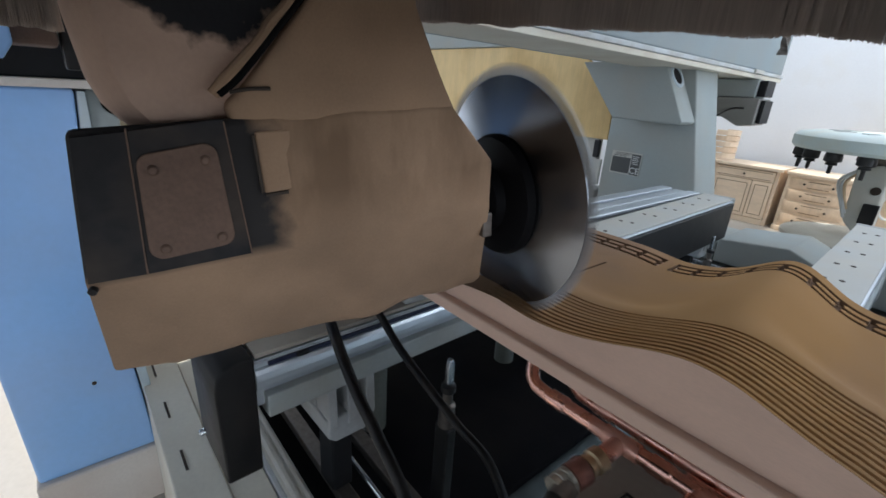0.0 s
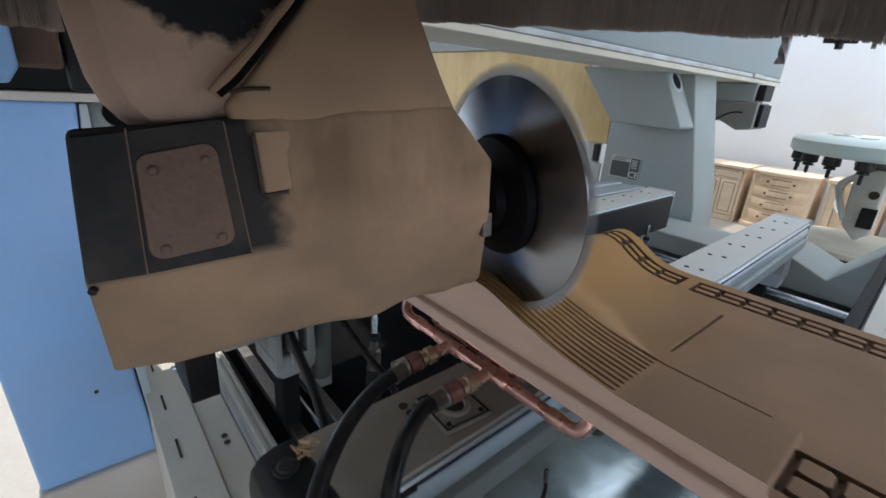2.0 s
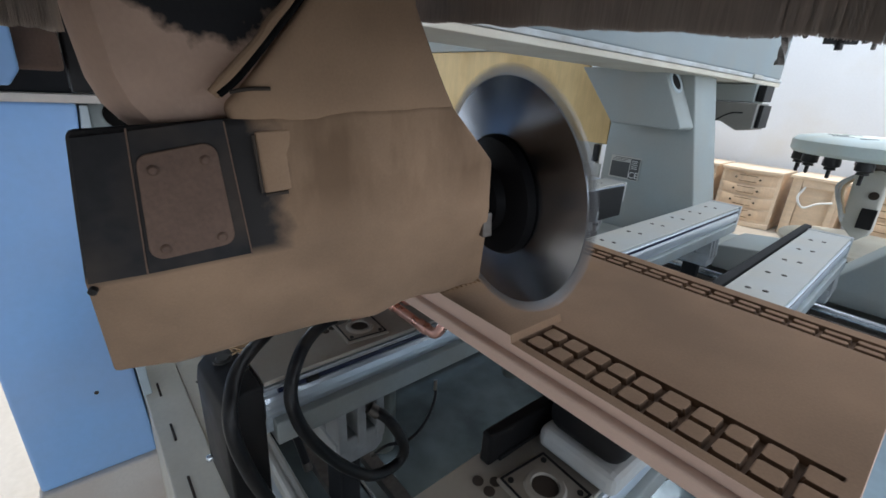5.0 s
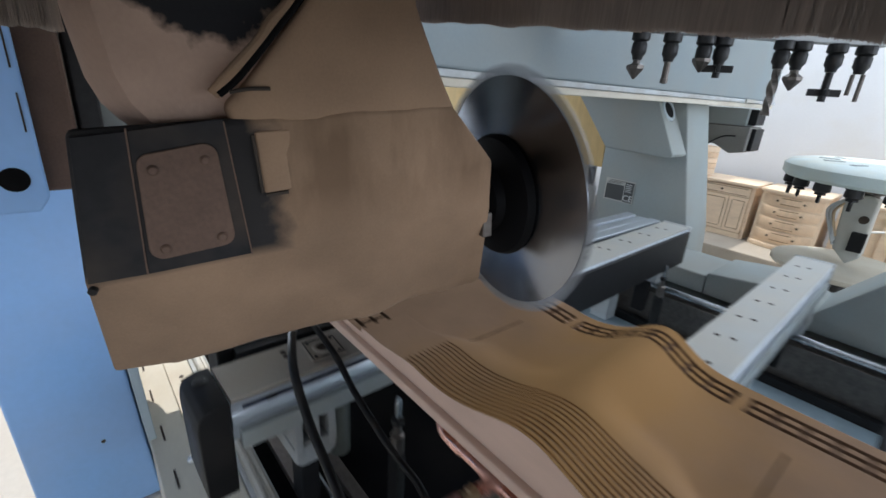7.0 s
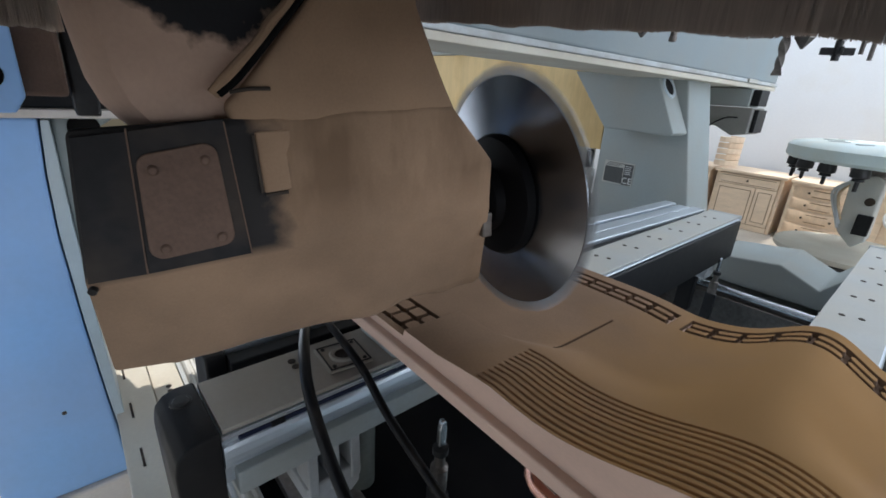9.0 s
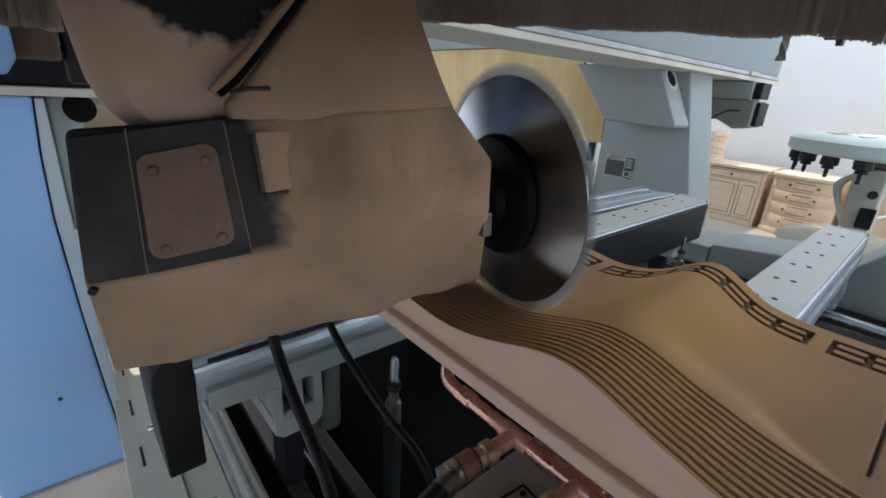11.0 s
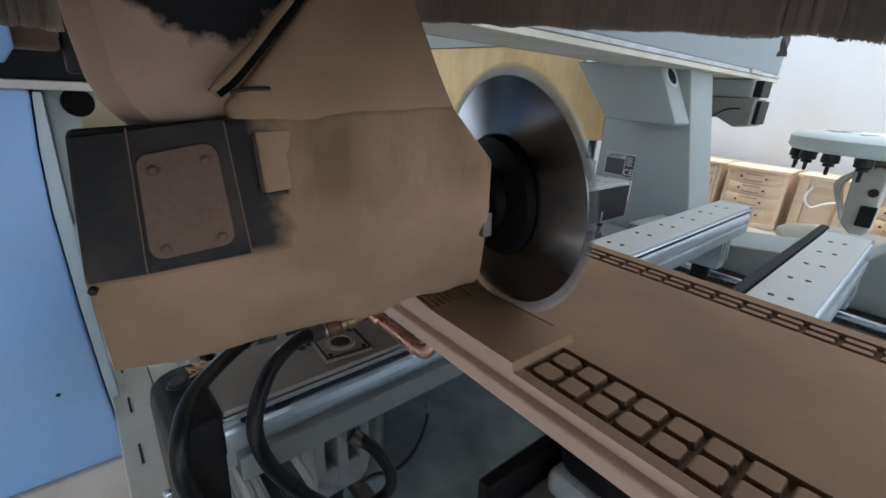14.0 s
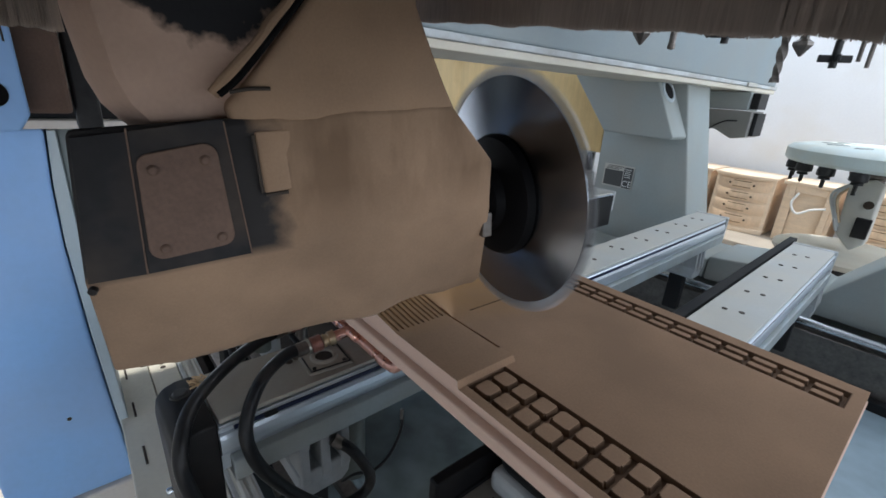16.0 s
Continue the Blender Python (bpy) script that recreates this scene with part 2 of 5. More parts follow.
def prism(pts, axis, lo, hi, bevel=0.0, seg=2, bm=None):
    """A polygon of (p, q) pairs drawn out along an axis: x takes (y, z), y takes (x, z), z takes (x, y)."""
    fresh = bmesh.new()

    def at(p, q, r):
        return {"x": (r, p, q), "y": (p, r, q), "z": (p, q, r)}[axis]
    a = [fresh.verts.new(at(p, q, lo)) for p, q in pts]
    b = [fresh.verts.new(at(p, q, hi)) for p, q in pts]
    fresh.faces.new(a)
    fresh.faces.new(b[::-1])
    n = len(pts)
    for i in range(n):
        fresh.faces.new((a[i], b[i], b[(i + 1) % n], a[(i + 1) % n]))
    bmesh.ops.recalc_face_normals(fresh, faces=fresh.faces[:])
    if bevel:
        bmesh.ops.bevel(fresh, geom=fresh.edges[:], offset=bevel, segments=seg, profile=0.5, affect="EDGES")
    return merge(bm, fresh)


def lathe(profile, m=None, n=32, bm=None):
    """Turned form: (radius, height) pairs about z, placed by m."""
    fresh = bmesh.new()
    rings = []
    for r, z in profile:
        if r < 1e-6:
            rings.append([fresh.verts.new((0, 0, z))])
        else:
            rings.append([fresh.verts.new((r * math.cos(2 * math.pi * i / n), r * math.sin(2 * math.pi * i / n), z)) for i in range(n)])
    for a, b in zip(rings, rings[1:]):
        for i in range(n):
            j = (i + 1) % n
            if len(a) == 1 and len(b) == 1:
                continue
            if len(a) == 1:
                fresh.faces.new((a[0], b[j], b[i]))
            elif len(b) == 1:
                fresh.faces.new((a[i], a[j], b[0]))
            else:
                fresh.faces.new((a[i], a[j], b[j], b[i]))
    bmesh.ops.recalc_face_normals(fresh, faces=fresh.faces[:])
    if m is not None:
        fresh.transform(m)
    return merge(bm, fresh)


def rod(p, q, r, n=16, bm=None):
    p, q = Vector(p), Vector(q)
    m = Matrix.Translation(p) @ (q - p).to_track_quat("Z", "Y").to_matrix().to_4x4()
    h = (q - p).length
    return lathe([(0, 0), (r, 0), (r, h), (0, h)], m, n, bm)


def tube(points, r, n=14, steps=8, bm=None):
    """A round tube along a smooth line through the points."""
    pts = [Vector(p) for p in points]
    ext = [pts[0] * 2 - pts[1], *pts, pts[-1] * 2 - pts[-2]]
    line = []
    for i in range(1, len(ext) - 2):
        a, b, c, d = ext[i - 1:i + 3]
        for k in range(steps):
            t = k / steps
            line.append(0.5 * (2 * b + (c - a) * t + (2 * a - 5 * b + 4 * c - d) * t * t + (3 * b - a - 3 * c + d) * t ** 3))
    line.append(pts[-1])
    fresh = bmesh.new()
    rings, side = [], None
    for i, c in enumerate(line):
        d = (line[min(i + 1, len(line) - 1)] - line[max(i - 1, 0)]).normalized()
        if side is None:
            side = d.orthogonal().normalized()
        side = (side - d * side.dot(d)).normalized()
        up = d.cross(side)
        rings.append([fresh.verts.new(c + r * (math.cos(2 * math.pi * k / n) * side + math.sin(2 * math.pi * k / n) * up)) for k in range(n)])
    for a, b in zip(rings, rings[1:]):
        for k in range(n):
            fresh.faces.new((a[k], a[(k + 1) % n], b[(k + 1) % n], b[k]))
    fresh.faces.new(rings[0][::-1])
    fresh.faces.new(rings[-1])
    bmesh.ops.recalc_face_normals(fresh, faces=fresh.faces[:])
    return merge(bm, fresh)


MOVING_HEAD, MOVING_CARRIAGE, MOVING_GANTRY = [], [], []

# ---------------------------------------------------------------- the workshop
tagged(link("floor", box(-7.2, 5.2, -4.2, 6.5, -0.2, 0.0), M_FLOOR), "dusty pale concrete workshop floor", "floor", kind="structure")
tagged(link("wall_north", box(-7.2, 5.2, 6.3, 6.5, 0.0, 4.6), M_WALL), "bright white plastered workshop wall", "wall", kind="structure")
# Ceiling out of view; its three openings are added for roof fill and sun patches.
roof = None
for a, b, c, d in ((-7.2, 5.2, 0.9, 4.3), (-7.2, 5.2, -4.2, -3.7), (-7.2, -2.1, -3.7, -1.6), (2.2, 5.2, -3.7, -1.6), (-7.2, -5.9, -1.6, 0.9), (-3.2, 5.2, -1.6, 0.9), (-7.2, 5.2, 5.9, 6.5), (-7.2, -3.65, 4.3, 5.9), (2.45, 5.2, 4.3, 5.9)):
    roof = box(a, b, c, d, 4.6, 4.8, bm=roof)
tagged(link("ceiling", roof, M_CEIL), "plain white unseen ceiling with three openings added to let light in", "ceiling", kind="structure")


def wall_with_opening(name, axis, at, thick, lo, hi, o0, o1, z0, z1):
    bm = None
    for a, b, c, d in ((lo, o0, 0, 4.6), (o1, hi, 0, 4.6), (o0, o1, 0, z0), (o0, o1, z1, 4.6)):
        if b - a > 0.01 and d - c > 0.01:
            bm = box(at, at + thick, a, b, c, d, bm=bm) if axis == "x" else box(a, b, at, at + thick, c, d, bm=bm)
    tagged(link(name, bm, M_WALL), "white plastered wall with a wide opening", "wall", kind="structure")


# East and south walls are out of view, their openings added to suit the lamps.
wall_with_opening("wall_east", "x", 5.0, 0.2, 0.8, 6.3, 1.3, 6.1, 1.5, 3.7)
wall_with_opening("wall_east_side", "x", 5.0, 0.2, -4.2, 0.8, -3.0, 0.4, 0.0, 1.9)
wall_with_opening("wall_south", "y", -4.2, 0.2, -7.0, 5.0, -4.1, 3.1, 0.0, 2.4)
wall_with_opening("wall_west", "x", -7.2, 0.2, -4.2, 6.3, -2.8, 0.8, 0.0, 3.2)

# ---------------------------------------------------------------- the machine bed
bed = thing("machine_bed", pose(0, 0, 0), "long pale machine bed with cream side frame and steel guide rails", "machine bed", kind="structure")
part("side_frame", box(-3.0, 2.4, 0.05, 0.152, 0.0, 0.50, 0.004), M_CREAM, bed, "cream painted side frame with dark slots")
part("side_ledge", box(-3.0, 2.4, 0.155, 0.236, 0.0, 0.485, 0.003), M_CREAM, bed, "cream mounting ledge")
for k in range(22):
    x = -2.6 + 0.22 * k
    part("slot", box(x, x + 0.075, 0.084, 0.090, 0.4985, 0.5025), M_GAP, bed)
for k in range(18):
    for dx in (0.0, 0.028):
        part("bolt_hole", rod((-2.3 + 0.25 * k + dx, 0.196, 0.483), (-2.3 + 0.25 * k + dx, 0.196, 0.4865), 0.0085, 12), M_GAP, bed)
part("rail_bed", box(-3.0, 2.4, 0.238, 0.30, 0.0, 0.49, 0.003), M_WHITE_CAST, bed)
part("guide_rail", prism([(0.250, 0.492), (0.250, 0.524), (0.256, 0.530), (0.264, 0.530), (0.266, 0.524), (0.271, 0.524), (0.273, 0.530), (0.281, 0.530), (0.287, 0.524), (0.287, 0.492)], "x", -3.0, 2.4), M_RAIL, bed, "cream grooved guide rail")
part("guide_rail", rod((-3.0, 2.50, 0.60), (2.4, 2.50, 0.60), 0.020, 20), M_STEEL, bed, "polished round guide rail")
part("rail_bed", box(-3.0, 2.4, 2.46, 2.54, 0.0, 0.575, 0.003), M_TOOL_BIT, bed)
part("guide_strip", box(-3.0, 2.4, 2.41, 2.455, 0.30, 0.40, 0.003), M_BLACK, bed)
part("drip_deck", box(0.762, 2.4, 0.302, 1.30, 0.20, 0.36), M_DECK, bed, "pale blue-grey painted deck")
part("drip_deck", box(-3.0, 2.4, 1.302, 2.405, 0.20, 0.36), M_DECK, bed, "pale blue-grey painted deck")
# Near deck under the panel: shade painted in by the darker copy.
part("drip_deck", box(-3.0, 0.76, 0.302, 1.30, 0.20, 0.358), M_DECK_SHADED, bed, "glossy deck coloured dark for the shade under the panel")
part("far_frame", box(-3.0, 2.4, 2.62, 3.02, 0.0, 0.56, 0.012), M_GREY, bed, "pale grey far frame")
part("cable_tray", box(-3.0, 2.4, 3.10, 3.42, 0.0, 0.42, 0.01), M_TAN, bed)
# Thin dull black sheet over the left part of the near deck.
part("black_sheet", box(-3.0, -0.54, 0.304, 1.30, 0.362, 0.385, 0.008), M_DULL_BLACK, bed, "thin dull black sheet on the deck")

part("drive_rod", rod((-3.0, 0.405, 0.53), (2.4, 0.405, 0.53), 0.006, 12), M_STEEL, bed, "thin steel drive rod")
for y in (0.345, 0.46):
    part("guide_bar", box(-3.0, 2.4, y, y + 0.036, 0.472, 0.50, 0.003), M_TOOL_BIT, bed, "dark brown guide bar")

HOLE = rod((0, 0, 0), (0, 0, 0.002), 0.0075, 14)
hole_mesh = bpy.data.meshes.new("bolt_hole")
HOLE.to_mesh(hole_mesh)
HOLE.free()
hole_mesh.materials.append(M_GAP)


def beam(x0, side, label, far=2.60, width=0.150):
    """A console beam across the bed: plate on a grooved aluminium profile, end caps, runner brackets."""
    b = thing("console_beam", pose(x0 + 0.4 * math.sin(radians(1.7)), 0, 0, 0, 0, 1.7), label, "console beam", "console beams of the bed")
    w = width
    half = [(0.012, 0.845), (0.012, 0.876), (0.004, 0.882), (0.001, 0.890), (0, 0.902), (0.001, 0.915), (0.004, 0.922), (0.009, 0.925), (0.009, 0.9355), (0.001, 0.938), (0, 0.9405), (0.003, 0.9425), (0.003, 0.944)]
    pr = half + [(w - x, z) for x, z in half[::-1]]
    part("profile", prism(pr, "y", 0.176, far), M_ALU, b, "grooved aluminium profile")
    part("seal_strip", box(w - 0.0088, w - 0.0030, 0.20, far - 0.02, 0.9262, 0.9345), M_BLUE_LINE, b, "dark blue strip")
    part("seal_strip", box(0.0030, 0.0088, 0.20, far - 0.02, 0.9262, 0.9345), M_BLUE_LINE, b, "dark blue strip")
    part("strip_plug", rod((w - 0.002, 0.25, 0.932), (w - 0.002, 0.272, 0.932), 0.0062, 12), M_BLACK, b, "black plug")
    part("lower_ledge", box(-0.008, w + 0.008, 0.19, far - 0.01, 0.826, 0.872, 0.003), M_LEDGE, b, "grey-green coated lower profile")
    # Near end coloured darker than the far plate to carry its shade.
    part("near_plate", box(0.002, w - 0.006, 0.178, 0.66, 0.946, 0.955, 0.0015), M_ALU_DUST_SHADE, b, "brownish grey metal plate, dust and shade in its colour")
    part("top_plate", box(0.002, w - 0.006, 0.664, far, 0.946, 0.955, 0.0015), M_BEAM_TOP, b, "off-white plate with drilled hole pairs")
    cap = [(0.112, 0.715), (0.108, 0.89), (0.108, 0.91), (0.112, 0.935), (0.125, 0.95), (0.145, 0.957), (0.174, 0.957), (0.174, 0.715)]
    c = part("end_cap", prism([(y, z) for y, z in cap], "x", -0.006, w + 0.004, 0.005, 3), M_BLACK_CAP, b, "black plastic end cap", 40)
    part("cap_screw", lathe([(0, 0.004), (0.010, 0.004), (0.013, 0.001), (0.017, 0.001), (0.017, -0.002)], pose(0.040, 0.145, 0.957), 20), M_TOOL, c)
    part("far_cap", box(-0.002, w + 0.002, far + 0.001, far + 0.022, 0.835, 0.958, 0.004), M_WHITE_CAST, b, "grey end plate")
    part("cap_bolt", lathe([(0, 0.012), (0.005, 0.012), (0.007, 0.009), (0.007, 0)], pose(0.02, 0.1115, 0.74, 90, 0, 0), 14), M_STEEL, c, "bright hexagon bolt", 40)
    for y in (0.305, 2.28):
        for k in range(3):
            part("bracket_rib", prism([(0.10, 0.824), (w + 0.004, 0.824), (w + 0.010, 0.74), (w + 0.006, 0.725), (0.10, 0.725)], "y", y + 0.044 * k, y + 0.020 + 0.044 * k, 0.003), M_CAST, b)
        part("bracket", prism([(y - 0.004, 0.755), (y + 0.112, 0.755), (y + 0.108, 0.705), (y + 0.090, 0.690), (y + 0.018, 0.690), (y, 0.705)], "x", 0.012, w + 0.004, 0.006, 3), M_CAST, b, "grey-white cast runner bracket")
        part("bracket_back", box(0.012, 0.098, y, y + 0.108, 0.747, 0.823, 0.004), M_CAST, b)
        # Coloured near black to give the dark gap below the bracket its shade.
        part("runner", box(0.04, w - 0.04, y + 0.03, y + 0.08, 0.5, 0.688, 0.006), M_DARK, b)
    for y in (0.465, 0.95):
        part("lock_cylinder", lathe([(0, 0), (0.030, 0), (0.030, 0.17), (0.022, 0.18), (0.022, 0.22), (0, 0.22)], pose(w / 2, y, 0.605), 24), M_CYLINDER, b, "dark olive lock cylinder", 40)
    for k in range(9):
        y = 1.02 + 0.20 * k
        if y > far - 0.1:
            break
        for dx, dy in ((0.045, 0.0), (0.085, 0.012)):
            h = new("bolt_hole", hole_mesh)
            h.parent, h.location = b, (dx, y + dy, 0.9545)
    for dx, dy in ((0.035, 0.335), (0.055, 0.335), (0.05, 0.352)):
        h = new("bolt_hole", hole_mesh)
        h.parent, h.location = b, (dx, dy, 0.9545)
    if side == "black_right":
        part("side_plate", box(w + 0.002, w + 0.014, 0.9, far - 0.02, 0.755, 0.938, 0.004), M_BLACK, b, "black side plate")
    if side == "black_left":
        part("side_plate", box(-0.034, -0.004, 0.95, far + 0.10, 0.900, 0.958, 0.003), M_FLANGE, b, "black side bar")
    return b


beam(-0.833, "black_right", "aluminium console beam with black end cap and black side plate")
beam(-0.195, "", "aluminium console beam with brownish grey near plate and black end cap")
beam(0.272, "black_left", "off-white console beam with black side bar", far=2.42)
beam(0.86, "", "off-white console beam at the end of the bed", far=2.42)


def twin_profile():
    d = thing("stop_beam", pose(-1.125, 0, 0), "ribbed aluminium stop beam", "console beam", "console beams of the bed")
    for k in range(3):
        part("rib", box(0.0 + 0.075 * k, 0.062 + 0.075 * k, 0.245, 2.60, 0.90, 0.955 - 0.006 * (k % 2), 0.004), M_ALU, d)
    part("profile", box(0.0, 0.215, 0.245, 2.60, 0.80, 0.899, 0.004), M_ALU, d, "aluminium profile")
    part("end_cap", box(0.120, 0.238, 0.205, 0.243, 0.80, 0.957, 0.006, 3), M_BLACK_CAP, d, "black plastic end cap")
    part("cable_channel", box(0.219, 0.258, 0.245, 2.60, 0.86, 0.945, 0.003), M_BLACK, d, "black cable channel")
    for y in (0.5, 2.3):
        part("leg", box(0.05, 0.16, y, y + 0.1, 0.36, 0.799, 0.006), M_WHITE_CAST, d)


twin_profile()


def chips():
    rnd = random.Random(11)
    bm = None
    for k in range(16):
        w, l = rnd.uniform(0.002, 0.005), rnd.uniform(0.008, 0.02)
        c = box(-l / 2, l / 2, -w / 2, w / 2, -0.0008, 0.0008)
        c.transform(pose(-0.158 + rnd.gauss(0, 0.008), 0.172 + rnd.gauss(0, 0.006), 0.961 + 0.0012 * k * rnd.random(), rnd.uniform(-25, 25), rnd.uniform(-25, 25), rnd.uniform(0, 180)))
        bm = merge(bm, c)
    tagged(link("wood_chips", bm, M_PINE_CHIP), "small heap of pale wood chips on a beam cap", "wood chips", kind="stuff")


M_PINE_CHIP = mat("fresh_wood_chip", (0.62, 0.42, 0.24), 0.8, var=0.3, scale=60, bump=0.1)
chips()


def pod_plate(x, y):
    """Square port plate with a ring, set on a beam's plate."""
    p = thing("port_plate", pose(x, y, 0.9555, 0, 0, -4), "square dusty port plate with a round hole on the beam", "port plate", "port plates on beams")
    part("plate", box(-0.045, 0.045, -0.045, 0.045, 0, 0.005, 0.004, 3), M_ALU_DUST_SHADE, p)
    bm = None
    for a, b, c, d in ((-0.041, 0.041, -0.0412, -0.0385), (-0.041, 0.041, 0.0385, 0.0412), (-0.0412, -0.0385, -0.038, 0.038), (0.0385, 0.0412, -0.038, 0.038)):
        bm = box(a, b, c, d, 0.0052, 0.0068, bm=bm)
    part("seal", bm, M_BLACK, p, "black square seal")
    part("ring", lathe([(0.017, 0.005), (0.019, 0.009), (0.025, 0.009), (0.028, 0.005)], None, 28), M_ALU_DUST_SHADE, p, "dusty metal ring", 40)
    part("bore", rod((0, 0, 0.0052), (0, 0, 0.0062), 0.0172, 24), M_GAP, p)
    for sx in (-1, 1):
        for sy in (-1, 1):
            part("screw", rod((sx * 0.031, sy * 0.031, 0.005), (sx * 0.031, sy * 0.031, 0.0072), 0.004, 10), M_TOOL, p)
    return p


pod_plate(-0.11, 0.398)
pod_plate(-0.757, 0.425)
pod_plate(0.370, 0.396)


def stop_bar(x, y0, y1):
    """Upright black bar on the edge of a beam's plate."""
    b = thing("stop_bar", pose(x, 0, 0.9555), "black upright stop bar standing on the beam plate", "stop bar")
    part("bar", box(-0.009, 0.009, y0, y1, 0.0, 0.050, 0.004, 3), M_BLACK_CAP, b)
    part("foot_strip", box(-0.013, 0.012, y0 + 0.02, y1, 0.0, 0.008, 0.002), M_BLACK, b)


stop_bar(0.292, 0.362, 0.92)


def suction_pod(x0, x1, y0, y1):
    """Rounded black pod that carries the panel."""
    p = thing("suction_pod", pose((x0 + x1) / 2, (y0 + y1) / 2, 0.9555), "black rounded suction pod on a grey base under the panel", "suction pod", "suction pods under the panel")
    a, b = (x1 - x0) / 2, (y1 - y0) / 2
    part("base", box(-a - 0.004, a + 0.004, -b - 0.004, b + 0.004, 0, 0.036, 0.012, 3), M_WHITE_CAST, p, "pale grey base")
    part("body", box(-a, a, -b, b, 0.0365, 0.100, 0.022, 4), M_BLACK_CAP, p, "", 50)
    part("pad", box(-a + 0.012, a - 0.012, -b + 0.012, b - 0.012, 0.1005, 0.1275, 0.005, 3), M_BLACK, p)


suction_pod(0.316, 0.430, 0.452, 0.66)
suction_pod(-0.185, -0.055, 0.58, 0.78)
suction_pod(-0.82, -0.69, 0.50, 0.76)


def clamp(x, y, z):
    c = thing("toggle_clamp", pose(x, y, z), "small steel clamp screw with a round-ended handle", "clamp", "clamps on the bed")
    part("barrel", lathe([(0, 0), (0.018, 0), (0.018, 0.055), (0.011, 0.06), (0.011, 0.09), (0, 0.09)], None, 20), M_TOOL_BIT, c, "", 40)
    part("collar", lathe([(0.011, 0.088), (0.016, 0.09), (0.016, 0.104), (0, 0.106)], None, 20), M_TOOL, c, "", 40)
    part("handle", prism([(-0.008, 0.106), (-0.009, 0.15), (-0.006, 0.166), (0.0, 0.171), (0.006, 0.166), (0.009, 0.15), (0.008, 0.106)], "x", -0.006, 0.006, 0.003, 3), M_STEEL, c, "steel handle")
    part("post", box(-0.022, 0.022, -0.012, 0.012, -0.34, -0.001, 0.003), M_TOOL, c)
    part("post_foot", box(-0.03, 0.03, -0.03, 0.03, -0.344, -0.30, 0.003), M_DARK, c)


clamp(-0.572, 0.535, 0.706)
clamp(-0.665, 2.20, 0.675)


# ---------------------------------------------------------------- the carved panel
def panel():
    p = thing("carved_panel", pose(0, 0, 0), "brown fibreboard panel milled into waves with grid and rib grooves", "panel")
    xs = np.unique(np.round(np.concatenate([np.arange(-0.98, 0.6201, 0.002), [0.6205]]), 5))
    ys = np.unique(np.round(np.concatenate([np.arange(0.412, 0.548, 0.001), np.arange(0.548, 0.80, 0.008), np.arange(0.80, 0.9001, 0.0025)]), 5))
    X, Y = np.meshgrid(xs, ys, indexing="ij")
    mid = 1.1165 + 0.056 * np.exp(-((X + 0.135) / 0.078) ** 2) - 0.008 * np.exp(-((X + 0.31) / 0.085) ** 2) - 0.007 * np.exp(-((X - 0.05) / 0.06) ** 2)
    far = 1.1165 + 0.050 * np.exp(-((X + 0.14) / 0.068) ** 2) - 0.008 * np.exp(-((X + 0.31) / 0.055) ** 2)
    inner = np.clip((0.13 - X) / 0.12, 0, 1) * np.clip((X + 0.46) / 0.10, 0, 1)
    near = 1.1275 + 0.0130 * inner + 0.035 * np.exp(-((X + 0.105) / 0.092) ** 2) - 0.007 * np.exp(-((X + 0.295) / 0.07) ** 2)
    near = np.where((X < 0.271) & (X > -0.540), near, mid)
    wide = 0.006 + 0.104 * inner
    s1 = np.clip((Y - 0.521) / wide, 0, 1)
    s1 = s1 * s1 * (3 - 2 * s1)
    s2 = np.clip((Y - 0.70) / 0.16, 0, 1)
    s2 = s2 * s2 * (3 - 2 * s2)
    Z = near * (1 - s1) + mid * s1 * (1 - s2) + far * s1 * s2
    cut = np.zeros_like(Z)

    def groove(m, d):
        np.maximum(cut, np.where(m, d, 0), out=cut)

    def grid(x0, x1, y0, y1, pitch, w, d, rows=2):
        inside = (X > x0) & (X < x1) & (Y > y0) & (Y < y1)
        r = (y1 - y0 - w) / rows
        fx, fy = np.mod(X - x0, pitch), np.mod(Y - y0, r)
        a, b, rad = (pitch - w * 0.8) / 2, (r - w) / 2, 0.0050
        qx, qy = np.abs(fx - w * 0.8 - a) - a + rad, np.abs(fy - w - b) - b + rad
        groove(inside & (np.hypot(np.maximum(qx, 0), np.maximum(qy, 0)) + np.minimum(np.maximum(qx, qy), 0) > rad), d)
    grid(0.273, 0.607, 0.427, 0.503, 0.0335, 0.0075, 0.009)
    grid(-0.937, -0.542, 0.424, 0.494, 0.033, 0.0072, 0.007)
    for a, b in ((-0.95, -0.330), (-0.310, 0.016), (0.036, 0.604)):
        n = round((b - a) / 0.042)
        grid(a, b, 0.818, 0.872, (b - a - 0.007) / n, 0.0075, 0.008)
    ribs = (X > -0.390) & (X < 0.122) & (Y > 0.416) & (Y < 0.524)
    groove(ribs & (np.mod(Y - 0.416, 0.0100) < 0.0034), 0.0022)
    groove((np.abs(Y - 0.5195) < 0.0016) & (X > 0.10) & (X < 0.243), 0.004)
    groove((np.abs(X - 0.1135) < 0.0011) & (Y > 0.585) & (Y < 0.76), 0.006)
    groove((np.abs(X + 0.3875) < 0.0011) & (Y > 0.575) & (Y < 0.735), 0.006)
    Z = Z - cut
    nx, ny = Z.shape
    top = np.stack([X, Y, Z], -1).reshape(-1, 3)
    idx = np.arange(nx * ny).reshape(nx, ny)
    quads = np.stack([idx[:-1, :-1], idx[1:, :-1], idx[1:, 1:], idx[:-1, 1:]], -1).reshape(-1, 4)
